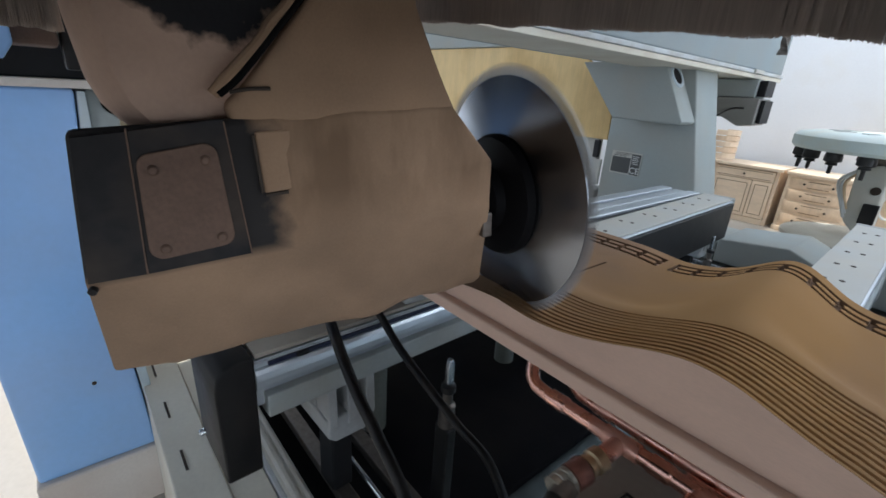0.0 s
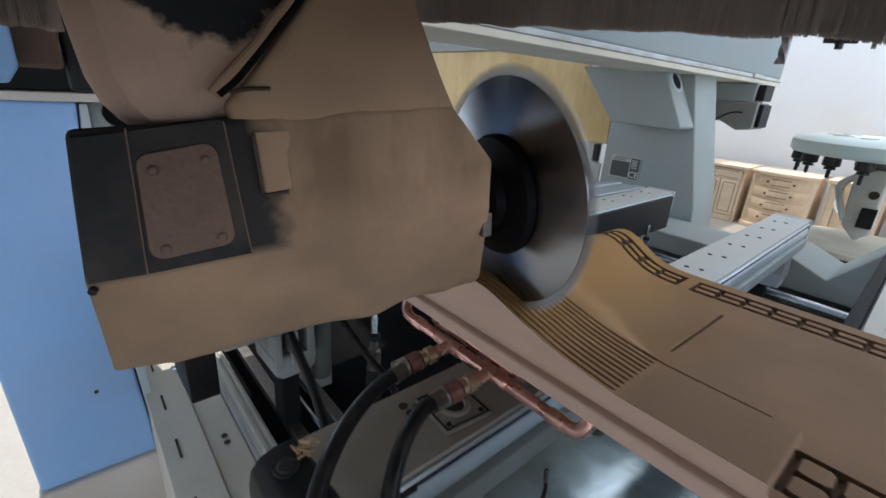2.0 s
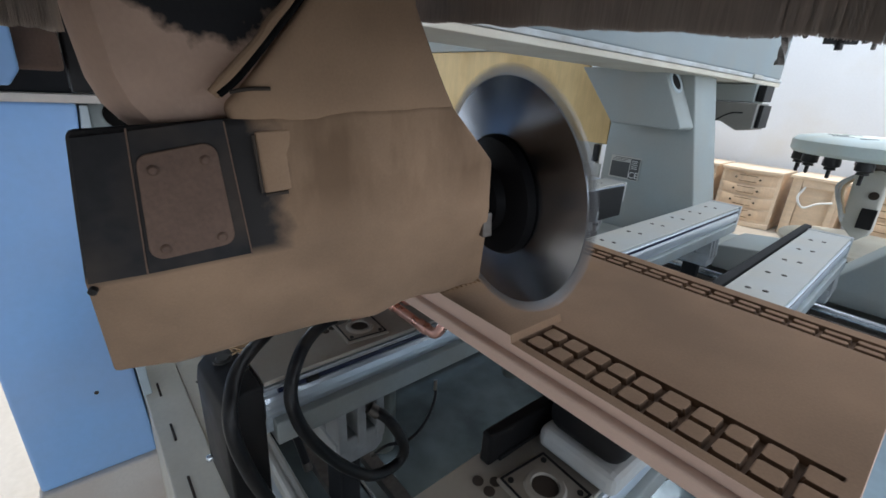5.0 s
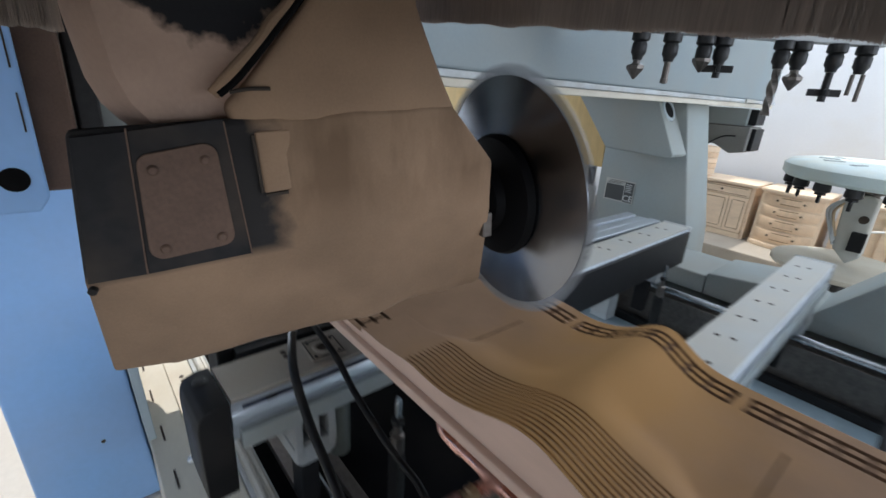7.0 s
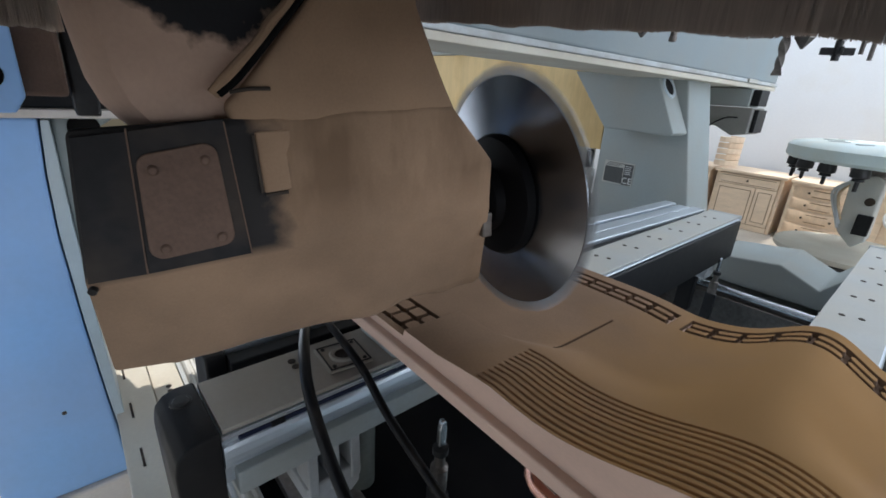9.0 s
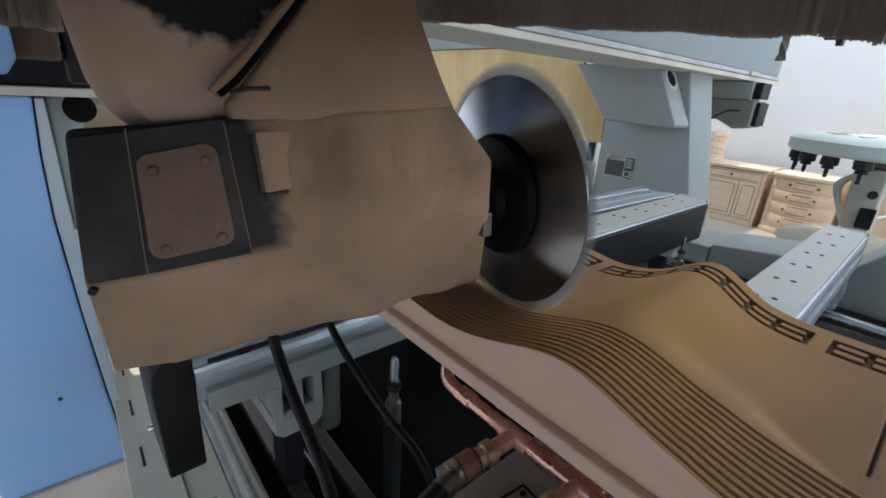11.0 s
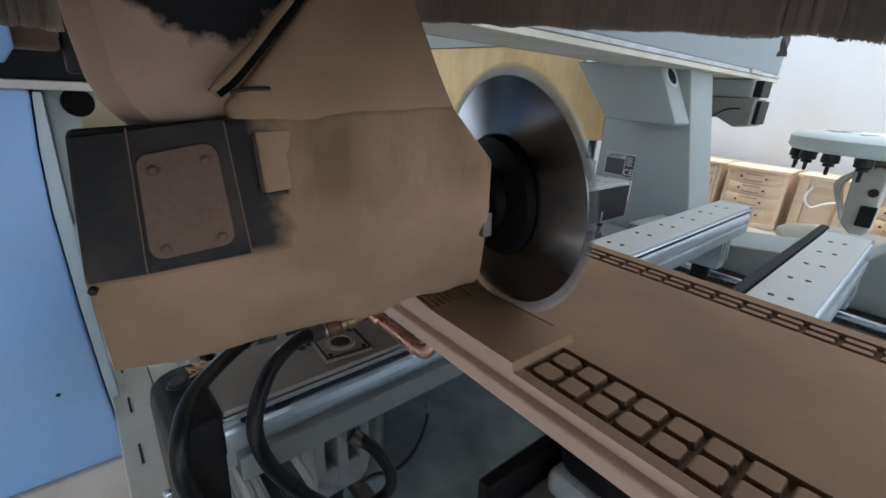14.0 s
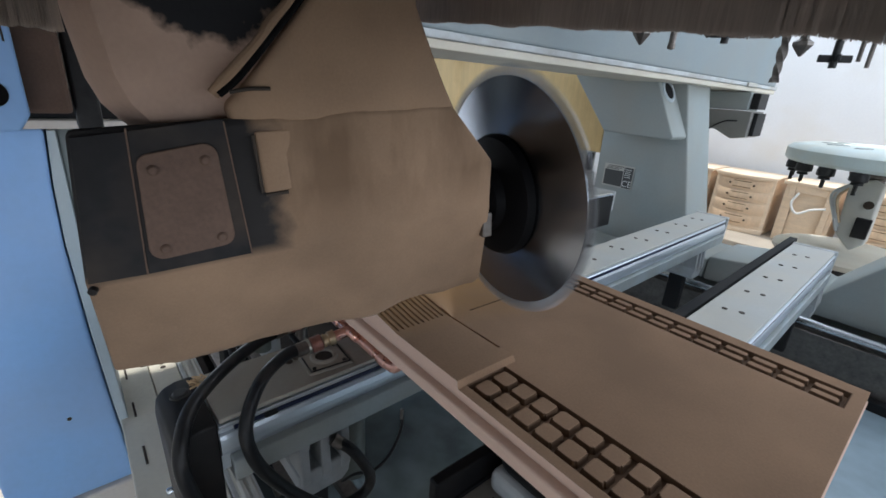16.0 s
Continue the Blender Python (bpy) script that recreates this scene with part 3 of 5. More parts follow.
    rim = np.concatenate([idx[:, 0], idx[-1, 1:], idx[-2::-1, -1], idx[0, -2:0:-1]])
    low = top[rim].copy()
    low[:, 2] = 1.1035
    nt = len(top)
    k = len(rim)
    side = np.stack([rim, nt + np.arange(k), nt + (np.arange(k) + 1) % k, np.roll(rim, -1)], -1)
    me = bpy.data.meshes.new("carved_body")
    verts = np.concatenate([top, low])
    faces = np.concatenate([quads, side])
    me.vertices.add(len(verts))
    me.vertices.foreach_set("co", verts.ravel())
    me.loops.add(faces.size)
    me.loops.foreach_set("vertex_index", faces.ravel().astype(np.int32))
    me.polygons.add(len(faces))
    me.polygons.foreach_set("loop_start", np.arange(0, faces.size, 4, dtype=np.int32))
    me.materials.append(M_MDF)
    me.materials.append(M_GROOVE)
    me.materials.append(M_MDF_EDGE)
    me.materials.append(M_RIB)
    depth = cut.ravel()[quads].max(1)
    mi = np.concatenate([np.where(depth > 0.0055, 1, np.where(cut.ravel()[quads].min(1) > 0.002, 3, 0)), np.full(k, 2)]).astype(np.int32)
    me.polygons.foreach_set("material_index", mi)
    steep = (cut.ravel()[quads].max(1) == 0) & (np.ptp(Z.ravel()[quads], axis=1) < 0.0028)
    me.polygons.foreach_set("use_smooth", np.concatenate([steep, np.zeros(k, bool)]))
    me.update(calc_edges=True)
    me.validate()
    ob = new("carved_body", me)
    ob.parent = p
    part("lower_board", box(-0.985, 0.6225, 0.399, 0.902, 1.0835, 1.103, 0.003), M_MDF_EDGE, p, "pinkish lower board")


panel()


# ---------------------------------------------------------------- copper manifold and hoses
def manifold():
    c = thing("copper_manifold", pose(0, 0, 0), "copper pipe manifold with elbows fixed under the panel edge", "pipe")
    Z = 1.026
    part("pipe", tube([(-0.312, 0.470, 1.083), (-0.312, 0.452, 1.05), (-0.300, 0.440, Z + 0.004), (-0.275, 0.436, Z), (-0.23, 0.436, Z), (-0.04, 0.436, Z)], 0.0095, 16), M_COPPER, c, "", 180)
    part("pipe", tube([(-0.262, 0.500, 1.083), (-0.262, 0.482, 1.05), (-0.250, 0.466, Z + 0.012), (-0.225, 0.462, Z + 0.008), (-0.18, 0.462, Z + 0.008), (-0.045, 0.462, Z + 0.008), (-0.028, 0.468, Z + 0.016), (-0.024, 0.48, 1.05), (-0.024, 0.485, 1.083)], 0.0095, 16), M_COPPER, c, "", 180)
    part("pipe", tube([(-0.10, 0.442, Z - 0.004), (0.0, 0.442, Z - 0.004), (0.060, 0.442, Z - 0.004), (0.080, 0.446, Z), (0.086, 0.462, 1.05), (0.086, 0.47, 1.083)], 0.0095, 16), M_COPPER, c, "", 180)
    for x, y, z in ((-0.165, 0.436, Z), (-0.075, 0.442, Z - 0.002)):
        t = part("tee", rod((x - 0.022, y, z), (x + 0.022, y, z), 0.0115, 18), M_COPPER, c, "copper tee", 40)
        part("branch", rod((x - 0.002, y - 0.006, z), (x - 0.006, y - 0.036, z - 0.006), 0.0105, 18), M_COPPER, t, "", 40)
        m = look((x - 0.006, y - 0.036, z - 0.006), (x + 0.004, y + 0.03, z + 0.006))
        part("union_nut", lathe([(0.0105, -0.004), (0.0145, -0.002), (0.0145, 0.010), (0.0115, 0.012), (0.0115, 0.016), (0.0135, 0.017), (0.0135, 0.021), (0, 0.022)], m, 18), M_BRASS, t, "dull brass union nut", 40)
        part("wrap", lathe([(0.0125, 0.0225), (0.0158, 0.024), (0.0162, 0.031), (0.0150, 0.034), (0.0160, 0.037), (0.0155, 0.044), (0, 0.045)], m, 20), M_WRAP, t, "dark copper-red wrapping", 40)
        part("crimp", lathe([(0.0120, 0.0455), (0.0152, 0.0460), (0.0152, 0.051), (0.0138, 0.052), (0.0150, 0.053), (0.0150, 0.059), (0.0138, 0.060), (0.0146, 0.061), (0.0146, 0.068), (0, 0.068)], m, 22), M_CRIMP, t, "worn steel crimp sleeve", 40)
    for x, y, z in ((-0.255, 0.436, Z), (-0.120, 0.436, Z), (-0.205, 0.462, Z + 0.008), (-0.060, 0.462, Z + 0.008), (0.045, 0.442, Z - 0.004)):
        part("solder_sleeve", lathe([(0.0096, -0.012), (0.0112, -0.011), (0.0115, 0.010), (0.0108, 0.013), (0.0096, 0.014)], pose(x, y, z, 0, 90, 0), 16), M_COPPER, c, "copper sleeve with a solder bead", 40)
    for x, y in ((-0.312, 0.452), (-0.262, 0.482), (0.083, 0.45), (-0.026, 0.475)):
        part("collar", rod((x, y, 1.045), (x, y + 0.012, 1.068), 0.0105, 16), M_COPPER, c, "", 40)


manifold()


def hose(name, pts, r, label):
    h = thing(name, pose(0, 0, 0), label, "hose", "black hoses below the panel")
    part("tube", tube(pts, r, 14, 10), M_RUBBER, h, "", 180)
    for a, b in ((pts[0], pts[1]), (pts[-1], pts[-2])):
        a, b = Vector(a), Vector(b)
        part("ferrule", rod(a, a + (b - a).normalized() * 0.022, r * 1.14, 18), M_TOOL_BIT, h, "crimped metal ferrule", 40)


hose("hose", [(-0.174, 0.345, 1.011), (-0.165, 0.29, 1.004), (-0.13, 0.22, 0.993), (-0.07, 0.155, 0.985), (-0.022, 0.125, 0.962), (0.0, 0.118, 0.915), (0.006, 0.135, 0.83), (0.0, 0.17, 0.72), (-0.02, 0.20, 0.60)], 0.0115, "thick black rubber hose looping from a copper fitting")
hose("hose", [(-0.086, 0.352, 1.011), (-0.08, 0.31, 1.012), (-0.05, 0.255, 0.997), (-0.018, 0.217, 0.948), (0.0, 0.218, 0.894), (0.0, 0.25, 0.82), (0.0, 0.306, 0.735), (0.0, 0.368, 0.675), (0.0, 0.428, 0.672), (0.0, 0.443, 0.71), (-0.006, 0.408, 0.79), (-0.03, 0.375, 0.822)], 0.0115, "thick black rubber hose looping from a copper fitting")
hose("hose", [(-0.97, 0.44, 0.972), (-0.87, 0.40, 0.998), (-0.765, 0.35, 1.010), (-0.675, 0.315, 1.000), (-0.612, 0.302, 0.970), (-0.548, 0.300, 0.918), (-0.48, 0.300, 0.876), (-0.395, 0.297, 0.825), (-0.30, 0.30, 0.68), (-0.25, 0.33, 0.502)], 0.010, "black rubber hose hanging over the console beam edge")
hose("hose", [(-0.97, 0.47, 0.972), (-0.89, 0.44, 0.988), (-0.77, 0.428, 0.985), (-0.69, 0.430, 0.962), (-0.605, 0.430, 0.918), (-0.51, 0.432, 0.883), (-0.44, 0.44, 0.850), (-0.368, 0.46, 0.800), (-0.31, 0.49, 0.64), (-0.29, 0.51, 0.475)], 0.008, "black rubber hose hanging over the console beam edge")
hose("cable", [(0.000, 0.520, 0.845), (0.006, 0.515, 0.80), (0.004, 0.490, 0.745), (-0.004, 0.455, 0.715), (-0.03, 0.420, 0.70), (-0.06, 0.40, 0.66)], 0.0035, "thin black cable hanging below the console beam")


# ---------------------------------------------------------------- the saw unit on the machine head
a_ax = Vector((0.1748, 0.9799, 0.0962)).normalized()
s_ax = a_ax.cross(Vector((0, 0, 1))).normalized()
u_ax = s_ax.cross(a_ax)
SAW = Matrix(((s_ax.x, a_ax.x, u_ax.x, -0.3951), (s_ax.y, a_ax.y, u_ax.y, 0.4312), (s_ax.z, a_ax.z, u_ax.z, 1.2709), (0, 0, 0, 1)))


def dust_fade():
    """Black paint that shows near the rear of the housing, sawdust over the rest."""
    m = mat("housing_paint_under_sawdust", DUST, 0.95, var=0.22, scale=7, fine=420, bump=0.25, lo=0.36, hi=0.64, grain=0.12)
    nt = m.node_tree
    N, L = nt.nodes, nt.links
    bs = N["Principled BSDF"]
    dust = bs.inputs["Base Color"].links[0].from_socket
    tc = N.new("ShaderNodeTexCoord")
    sep = N.new("ShaderNodeSeparateXYZ")
    L.new(tc.outputs["Object"], sep.inputs[0])
    no = N.new("ShaderNodeTexNoise")
    no.inputs["Scale"].default_value, no.inputs["Detail"].default_value = 28, 8
    L.new(tc.outputs["Object"], no.inputs["Vector"])
    ad = N.new("ShaderNodeMath")
    ad.operation = "MULTIPLY_ADD"
    ad.inputs[1].default_value = 0.09
    L.new(no.outputs[0], ad.inputs[0])
    L.new(sep.outputs["Y"], ad.inputs[2])
    r1 = N.new("ShaderNodeMapRange")
    r1.inputs[1].default_value, r1.inputs[2].default_value = -0.262, -0.232
    L.new(ad.outputs[0], r1.inputs[0])
    r2 = N.new("ShaderNodeMapRange")
    r2.inputs[1].default_value, r2.inputs[2].default_value = 0.030, 0.020
    L.new(sep.outputs["Z"], r2.inputs[0])
    mx = N.new("ShaderNodeMath")
    mx.operation = "MAXIMUM"
    L.new(r1.outputs[0], mx.inputs[0])
    L.new(r2.outputs[0], mx.inputs[1])
    mix = N.new("ShaderNodeMixRGB")
    L.new(mx.outputs[0], mix.inputs[0])
    mix.inputs[1].default_value = (0.028, 0.025, 0.024, 1)
    # Brown stain streaks; fading them out below also paints the upper front's shade.
    mp = N.new("ShaderNodeMapping")
    mp.inputs["Scale"].default_value = (1, 1, 0.35)
    L.new(tc.outputs["Object"], mp.inputs[0])
    st = N.new("ShaderNodeTexNoise")
    st.inputs["Scale"].default_value, st.inputs["Detail"].default_value = 22, 4
    L.new(mp.outputs[0], st.inputs["Vector"])
    sr = N.new("ShaderNodeMapRange")
    sr.inputs[1].default_value, sr.inputs[2].default_value = 0.44, 0.62
    sr.inputs[4].default_value = 0.70
    L.new(st.outputs[0], sr.inputs[0])
    up = N.new("ShaderNodeMapRange")
    up.inputs[1].default_value, up.inputs[2].default_value = 0.02, 0.07
    L.new(sep.outputs["Z"], up.inputs[0])
    stain_shade = N.new("ShaderNodeMath")
    stain_shade.operation = "MULTIPLY"
    L.new(sr.outputs[0], stain_shade.inputs[0])
    L.new(up.outputs[0], stain_shade.inputs[1])
    stain = N.new("ShaderNodeMixRGB")
    L.new(stain_shade.outputs[0], stain.inputs[0])
    L.new(dust, stain.inputs[1])
    stain.inputs[2].default_value = (0.17, 0.102, 0.058, 1)
    L.new(stain.outputs[0], mix.inputs[2])
    L.new(mix.outputs[0], bs.inputs["Base Color"])
    return m


M_FADE = dust_fade()


def drum_paint():
    """Pale sawdust with one bared patch of black paint."""
    m = mat("drum_paint_under_sawdust", (0.51, 0.35, 0.265), 0.95, var=0.14, scale=9, fine=260, bump=0.45, lo=0.36, hi=0.64, grain=0.14)
    nt = m.node_tree
    N, L = nt.nodes, nt.links
    bs = N["Principled BSDF"]
    dust = bs.inputs["Base Color"].links[0].from_socket
    tc = N.new("ShaderNodeTexCoord")
    sc = N.new("ShaderNodeVectorMath")
    sc.operation = "MULTIPLY"
    sc.inputs[1].default_value = (0, 0.92, 1)
    L.new(tc.outputs["Object"], sc.inputs[0])
    di = N.new("ShaderNodeVectorMath")
    di.operation = "DISTANCE"
    di.inputs[1].default_value = (0, -0.300 * 0.92, 0.250)
    L.new(sc.outputs[0], di.inputs[0])
    no = N.new("ShaderNodeTexNoise")
    no.inputs["Scale"].default_value, no.inputs["Detail"].default_value = 45, 10
    L.new(tc.outputs["Object"], no.inputs["Vector"])
    ad = N.new("ShaderNodeMath")
    ad.operation = "MULTIPLY_ADD"
    ad.inputs[1].default_value = 0.06
    L.new(no.outputs[0], ad.inputs[0])
    L.new(di.outputs["Value"], ad.inputs[2])
    r = N.new("ShaderNodeMapRange")
    r.inputs[1].default_value, r.inputs[2].default_value = 0.092, 0.104
    L.new(ad.outputs[0], r.inputs[0])
    mix = N.new("ShaderNodeMixRGB")
    L.new(r.outputs[0], mix.inputs[0])
    mix.inputs[1].default_value = (0.016, 0.016, 0.018, 1)
    L.new(dust, mix.inputs[2])
    L.new(mix.outputs[0], bs.inputs["Base Color"])
    return m


M_DRUM = drum_paint()


def radial_steel(name, base, rough, aniso):
    m = mat(name, base, rough, 1.0, var=0.1, scale=4, fine=50, bump=0.0)
    nt = m.node_tree
    bs = nt.nodes["Principled BSDF"]
    tg = nt.nodes.new("ShaderNodeTangent")
    tg.direction_type, tg.axis = "RADIAL", "Y"
    nt.links.new(tg.outputs[0], bs.inputs["Tangent"])
    bs.inputs["Anisotropic"].default_value, bs.inputs["Anisotropic Rotation"].default_value = aniso, 0.25
    return m


M_SPUN = radial_steel("spun_saw_steel", (0.24, 0.25, 0.27), 0.22, 0.85)


def saw_unit():
    u = thing("saw_unit", SAW, "sawdust-covered milling head motor carrying a spinning steel saw blade", "saw unit")
    sec = [(0.100, 0.024), (0.100, 0.072), (0.100, 0.127), (0.094, 0.130), (0.05, 0.118), (-0.10, 0.085), (-0.11, 0.02), (-0.06, -0.10), (0.030, -0.10), (0.046, -0.088)]
    bm = prism([(s, z) for s, z in sec], "y", -0.43, -0.09)
    for v in bm.verts:
        s, y, z = v.co
        if y > -0.2:
            v.co.y = -0.058 if z < 0 else (-0.081 if z < 0.08 else -0.09 - 0.05 * (z - 0.07) / 0.08)
        else:
            v.co.y = -0.408 - 0.020 * (0.145 - z) / 0.12 if z > 0 else -0.444
    bmesh.ops.subdivide_edges(bm, edges=[e for e in bm.edges if abs(e.verts[0].co.y - e.verts[1].co.y) > 0.2], cuts=24)
    bmesh.ops.triangulate(bm, faces=[f for f in bm.faces if len(f.verts) > 4])
    bmesh.ops.bevel(bm, geom=[e for e in bm.edges if len(e.link_faces) == 2 and e.calc_face_angle(0) > 0.3], offset=0.004, segments=2, profile=0.5, affect="EDGES")
    for v in bm.verts:
        n = noise.noise(v.co * 18) * (0.0030 if v.co.z > -0.05 else 0.0085) + noise.noise(v.co * 60) * 0.0012
        v.co += Vector((n, 0, -n if v.co.z < 0 else 0))
    part("housing", bm, M_FADE, u, "motor housing caked with brown sawdust", 45)
    part("rear_panel", prism([(-0.4255, 0.0255), (-0.3900, 0.0245), (-0.3785, 0.1262), (-0.4088, 0.1250)], "x", 0.1002, 0.1020, 0.0006), M_BLACK_DUSTY, u, "black rear panel")
    part("side_panel", prism([(-0.3893, 0.0245), (-0.3178, 0.0250), (-0.3190, 0.1300), (-0.3778, 0.1264)], "x", 0.1002, 0.1020, 0.0006), M_BLACK_DUSTY, u, "black side panel")
    for y0, y1 in ((-0.3899, -0.3781), (-0.3176, -0.3189)):
        part("panel_seam", prism([(y0 - 0.0005, 0.0245), (y0 + 0.0005, 0.0245), (y1 + 0.0005, 0.128), (y1 - 0.0005, 0.128)], "x", 0.1012, 0.1024), M_COVER, u, "thin dusty panel seam")
    rr, pts = 0.009, []
    for cy, cz, a0 in ((-0.3270, 0.1145, 0), (-0.3780, 0.1110, 90), (-0.3845, 0.0345, 180), (-0.3270, 0.0365, 270)):
        sy, sz = (-1 if a0 in (0, 270) else 1), (-1 if a0 in (0, 90) else 1)
        for k in range(7):
            a = radians(a0 + 15 * k)
            pts.append((cy + sy * rr + rr * math.cos(a), cz + sz * rr + rr * math.sin(a)))
    cov = part("cover_plate", prism(pts, "x", 0.1021, 0.1045, 0.0010), M_COVER, u, "brown dusty cover plate with rounded corners")
    for y, z in ((-0.3690, 0.0995), (-0.3360, 0.1025), (-0.3740, 0.0420), (-0.3360, 0.0440)):
        part("screw", lathe([(0, 0.0026), (0.0022, 0.0025), (0.0036, 0.0012), (0.0038, 0)], pose(0.1045, y, z, 0, 90, 0), 14), M_COVER, cov, "dust-filled screw head")
    part("raised_tab", prism([(0.096, -0.300), (0.1015, -0.300), (0.1025, -0.2985), (0.1025, -0.291), (0.1012, -0.281), (0.0995, -0.274), (0.096, -0.272)], "z", 0.072, 0.119, 0.0015), M_DUST, u, "dusty raised tab")
    part("tab_gap", box(0.0995, 0.1040, -0.3022, -0.3002, 0.073, 0.117), M_GAP, u)
    part("tab_gap", box(0.0995, 0.1035, -0.299, -0.282, 0.0695, 0.0718), M_GAP, u)
    part("corner_screw", rod((0.098, -0.424, 0.020), (0.1015, -0.425, 0.019), 0.003, 12), M_TOOL, u)
    part("end_clip", box(0.070, 0.088, -0.083, -0.071, -0.016, 0.012, 0.002), M_TOOL_BIT, u)
    # yoke that carries the housing, swivel drum behind it
    yk = [(-0.312, 0.120), (-0.317, 0.138), (-0.300, 0.152), (-0.268, 0.186), (-0.247, 0.209), (-0.205, 0.258), (-0.18, 0.36), (-0.11, 0.36), (-0.150, 0.255), (-0.158, 0.210), (-0.146, 0.178), (-0.134, 0.149), (-0.120, 0.120)]
    bm = prism(yk, "x", -0.095, 0.098, 0.006, 3)
    part("yoke", bm, M_DUST, u, "yoke covered with brown sawdust", 50)
    dr = [(-0.240, 0.095), (-0.350, 0.095), (-0.372, 0.115), (-0.386, 0.130), (-0.394, 0.142), (-0.399, 0.160), (-0.401, 0.20), (-0.399, 0.25), (-0.392, 0.30), (-0.37, 0.355), (-0.20, 0.355), (-0.215, 0.25)]
    bm = bmesh.new()
    rings = [[bm.verts.new((sx, y + (inset if y < -0.355 else 0), z)) for y, z in dr] for sx, inset in ((-0.09, 0.0), (0.045, 0.0), (0.066, 0.007), (0.084, 0.022))]
    for ra, rb in zip(rings, rings[1:]):
        for k in range(len(dr)):
            bm.faces.new((ra[k], rb[k], rb[(k + 1) % len(dr)], ra[(k + 1) % len(dr)]))
    bm.faces.new(rings[0])
    bm.faces.new(rings[-1][::-1])
    bmesh.ops.recalc_face_normals(bm, faces=bm.faces[:])
    part("swivel_drum", bm, M_DRUM, u, "swivel drum under pale pinkish sawdust", 50)
    part("gap_seal", tube([(0.0975, -0.318, 0.146), (0.0985, -0.302, 0.158), (0.0985, -0.27, 0.190), (0.0985, -0.248, 0.213), (0.0985, -0.20, 0.268)], 0.0026, 8, 6), M_DULL_BLACK, u, "dark open seam")
    part("gap_seal", tube([(0.0995, -0.311, 0.1475), (0.100, -0.298, 0.149), (0.100, -0.283, 0.1485)], 0.0014, 8, 6), M_GAP, u)
    part("dust_ridge", tube([(0.094, -0.3215, 0.1465), (0.0965, -0.307, 0.1605), (0.0965, -0.285, 0.180), (0.097, -0.275, 0.1925), (0.0965, -0.263, 0.203), (0.0965, -0.2525, 0.2165), (0.0965, -0.205, 0.273)], 0.0042, 10, 6), M_DUST, u, "ridge of packed dust")
    # spindle and flange
    Y = pose(0, 0, 0, -90, 0, 0)
    part("bearing_cover", lathe([(0, -0.084), (0.052, -0.084), (0.058, -0.088), (0.058, -0.11), (0, -0.11)], Y, 40), M_FLANGE, u, "black bearing cover", 40)
    sp = part("spindle", lathe([(0, -0.10), (0.045, -0.10), (0.045, -0.086), (0.024, -0.084), (0.024, -0.066), (0.021, -0.064), (0.021, -0.050), (0.026, -0.048), (0.026, -0.032), (0, -0.032)], Y, 32), M_STEEL, u, "steel spindle nose", 40)
    bl = new("saw_blade")
    bl.parent = u
    part("flange", lathe([(0.012, -0.031), (0.040, -0.031), (0.044, -0.020), (0.058, -0.017), (0.076, -0.012), (0.080, -0.004), (0.080, -0.0022), (0, -0.0022)], Y, 48), M_FLANGE, bl, "black clamping flange", 40)
    n, prof = 180, [(0.02, -0.0022), (0.060, -0.0022), (0.1490, 0.0085), (0.1490, 0.0110), (0.060, 0.0022), (0.02, 0.0022), (0.02, -0.0022)]
    part("disc", lathe(prof, Y, n), M_SPUN, bl, "spun steel saw disc", 40)
    bm = None
    for k in range(40):
        a = 2 * math.pi * k / 40
        tooth = prism([(0.1490, -0.0085), (0.1490, 0.0085), (0.1575, 0.0065), (0.1630, -0.0045)], "z", 0.0080, 0.0118)
        tooth.transform(Y @ pose(0, 0, 0, 0, 0, math.degrees(a)))
        bm = merge(bm, tooth)
    part("tooth_ring", bm, M_SAW_RIM, bl, "ring of carbide teeth")
    MOVING_HEAD.append(u)
    return bl


blade = saw_unit()


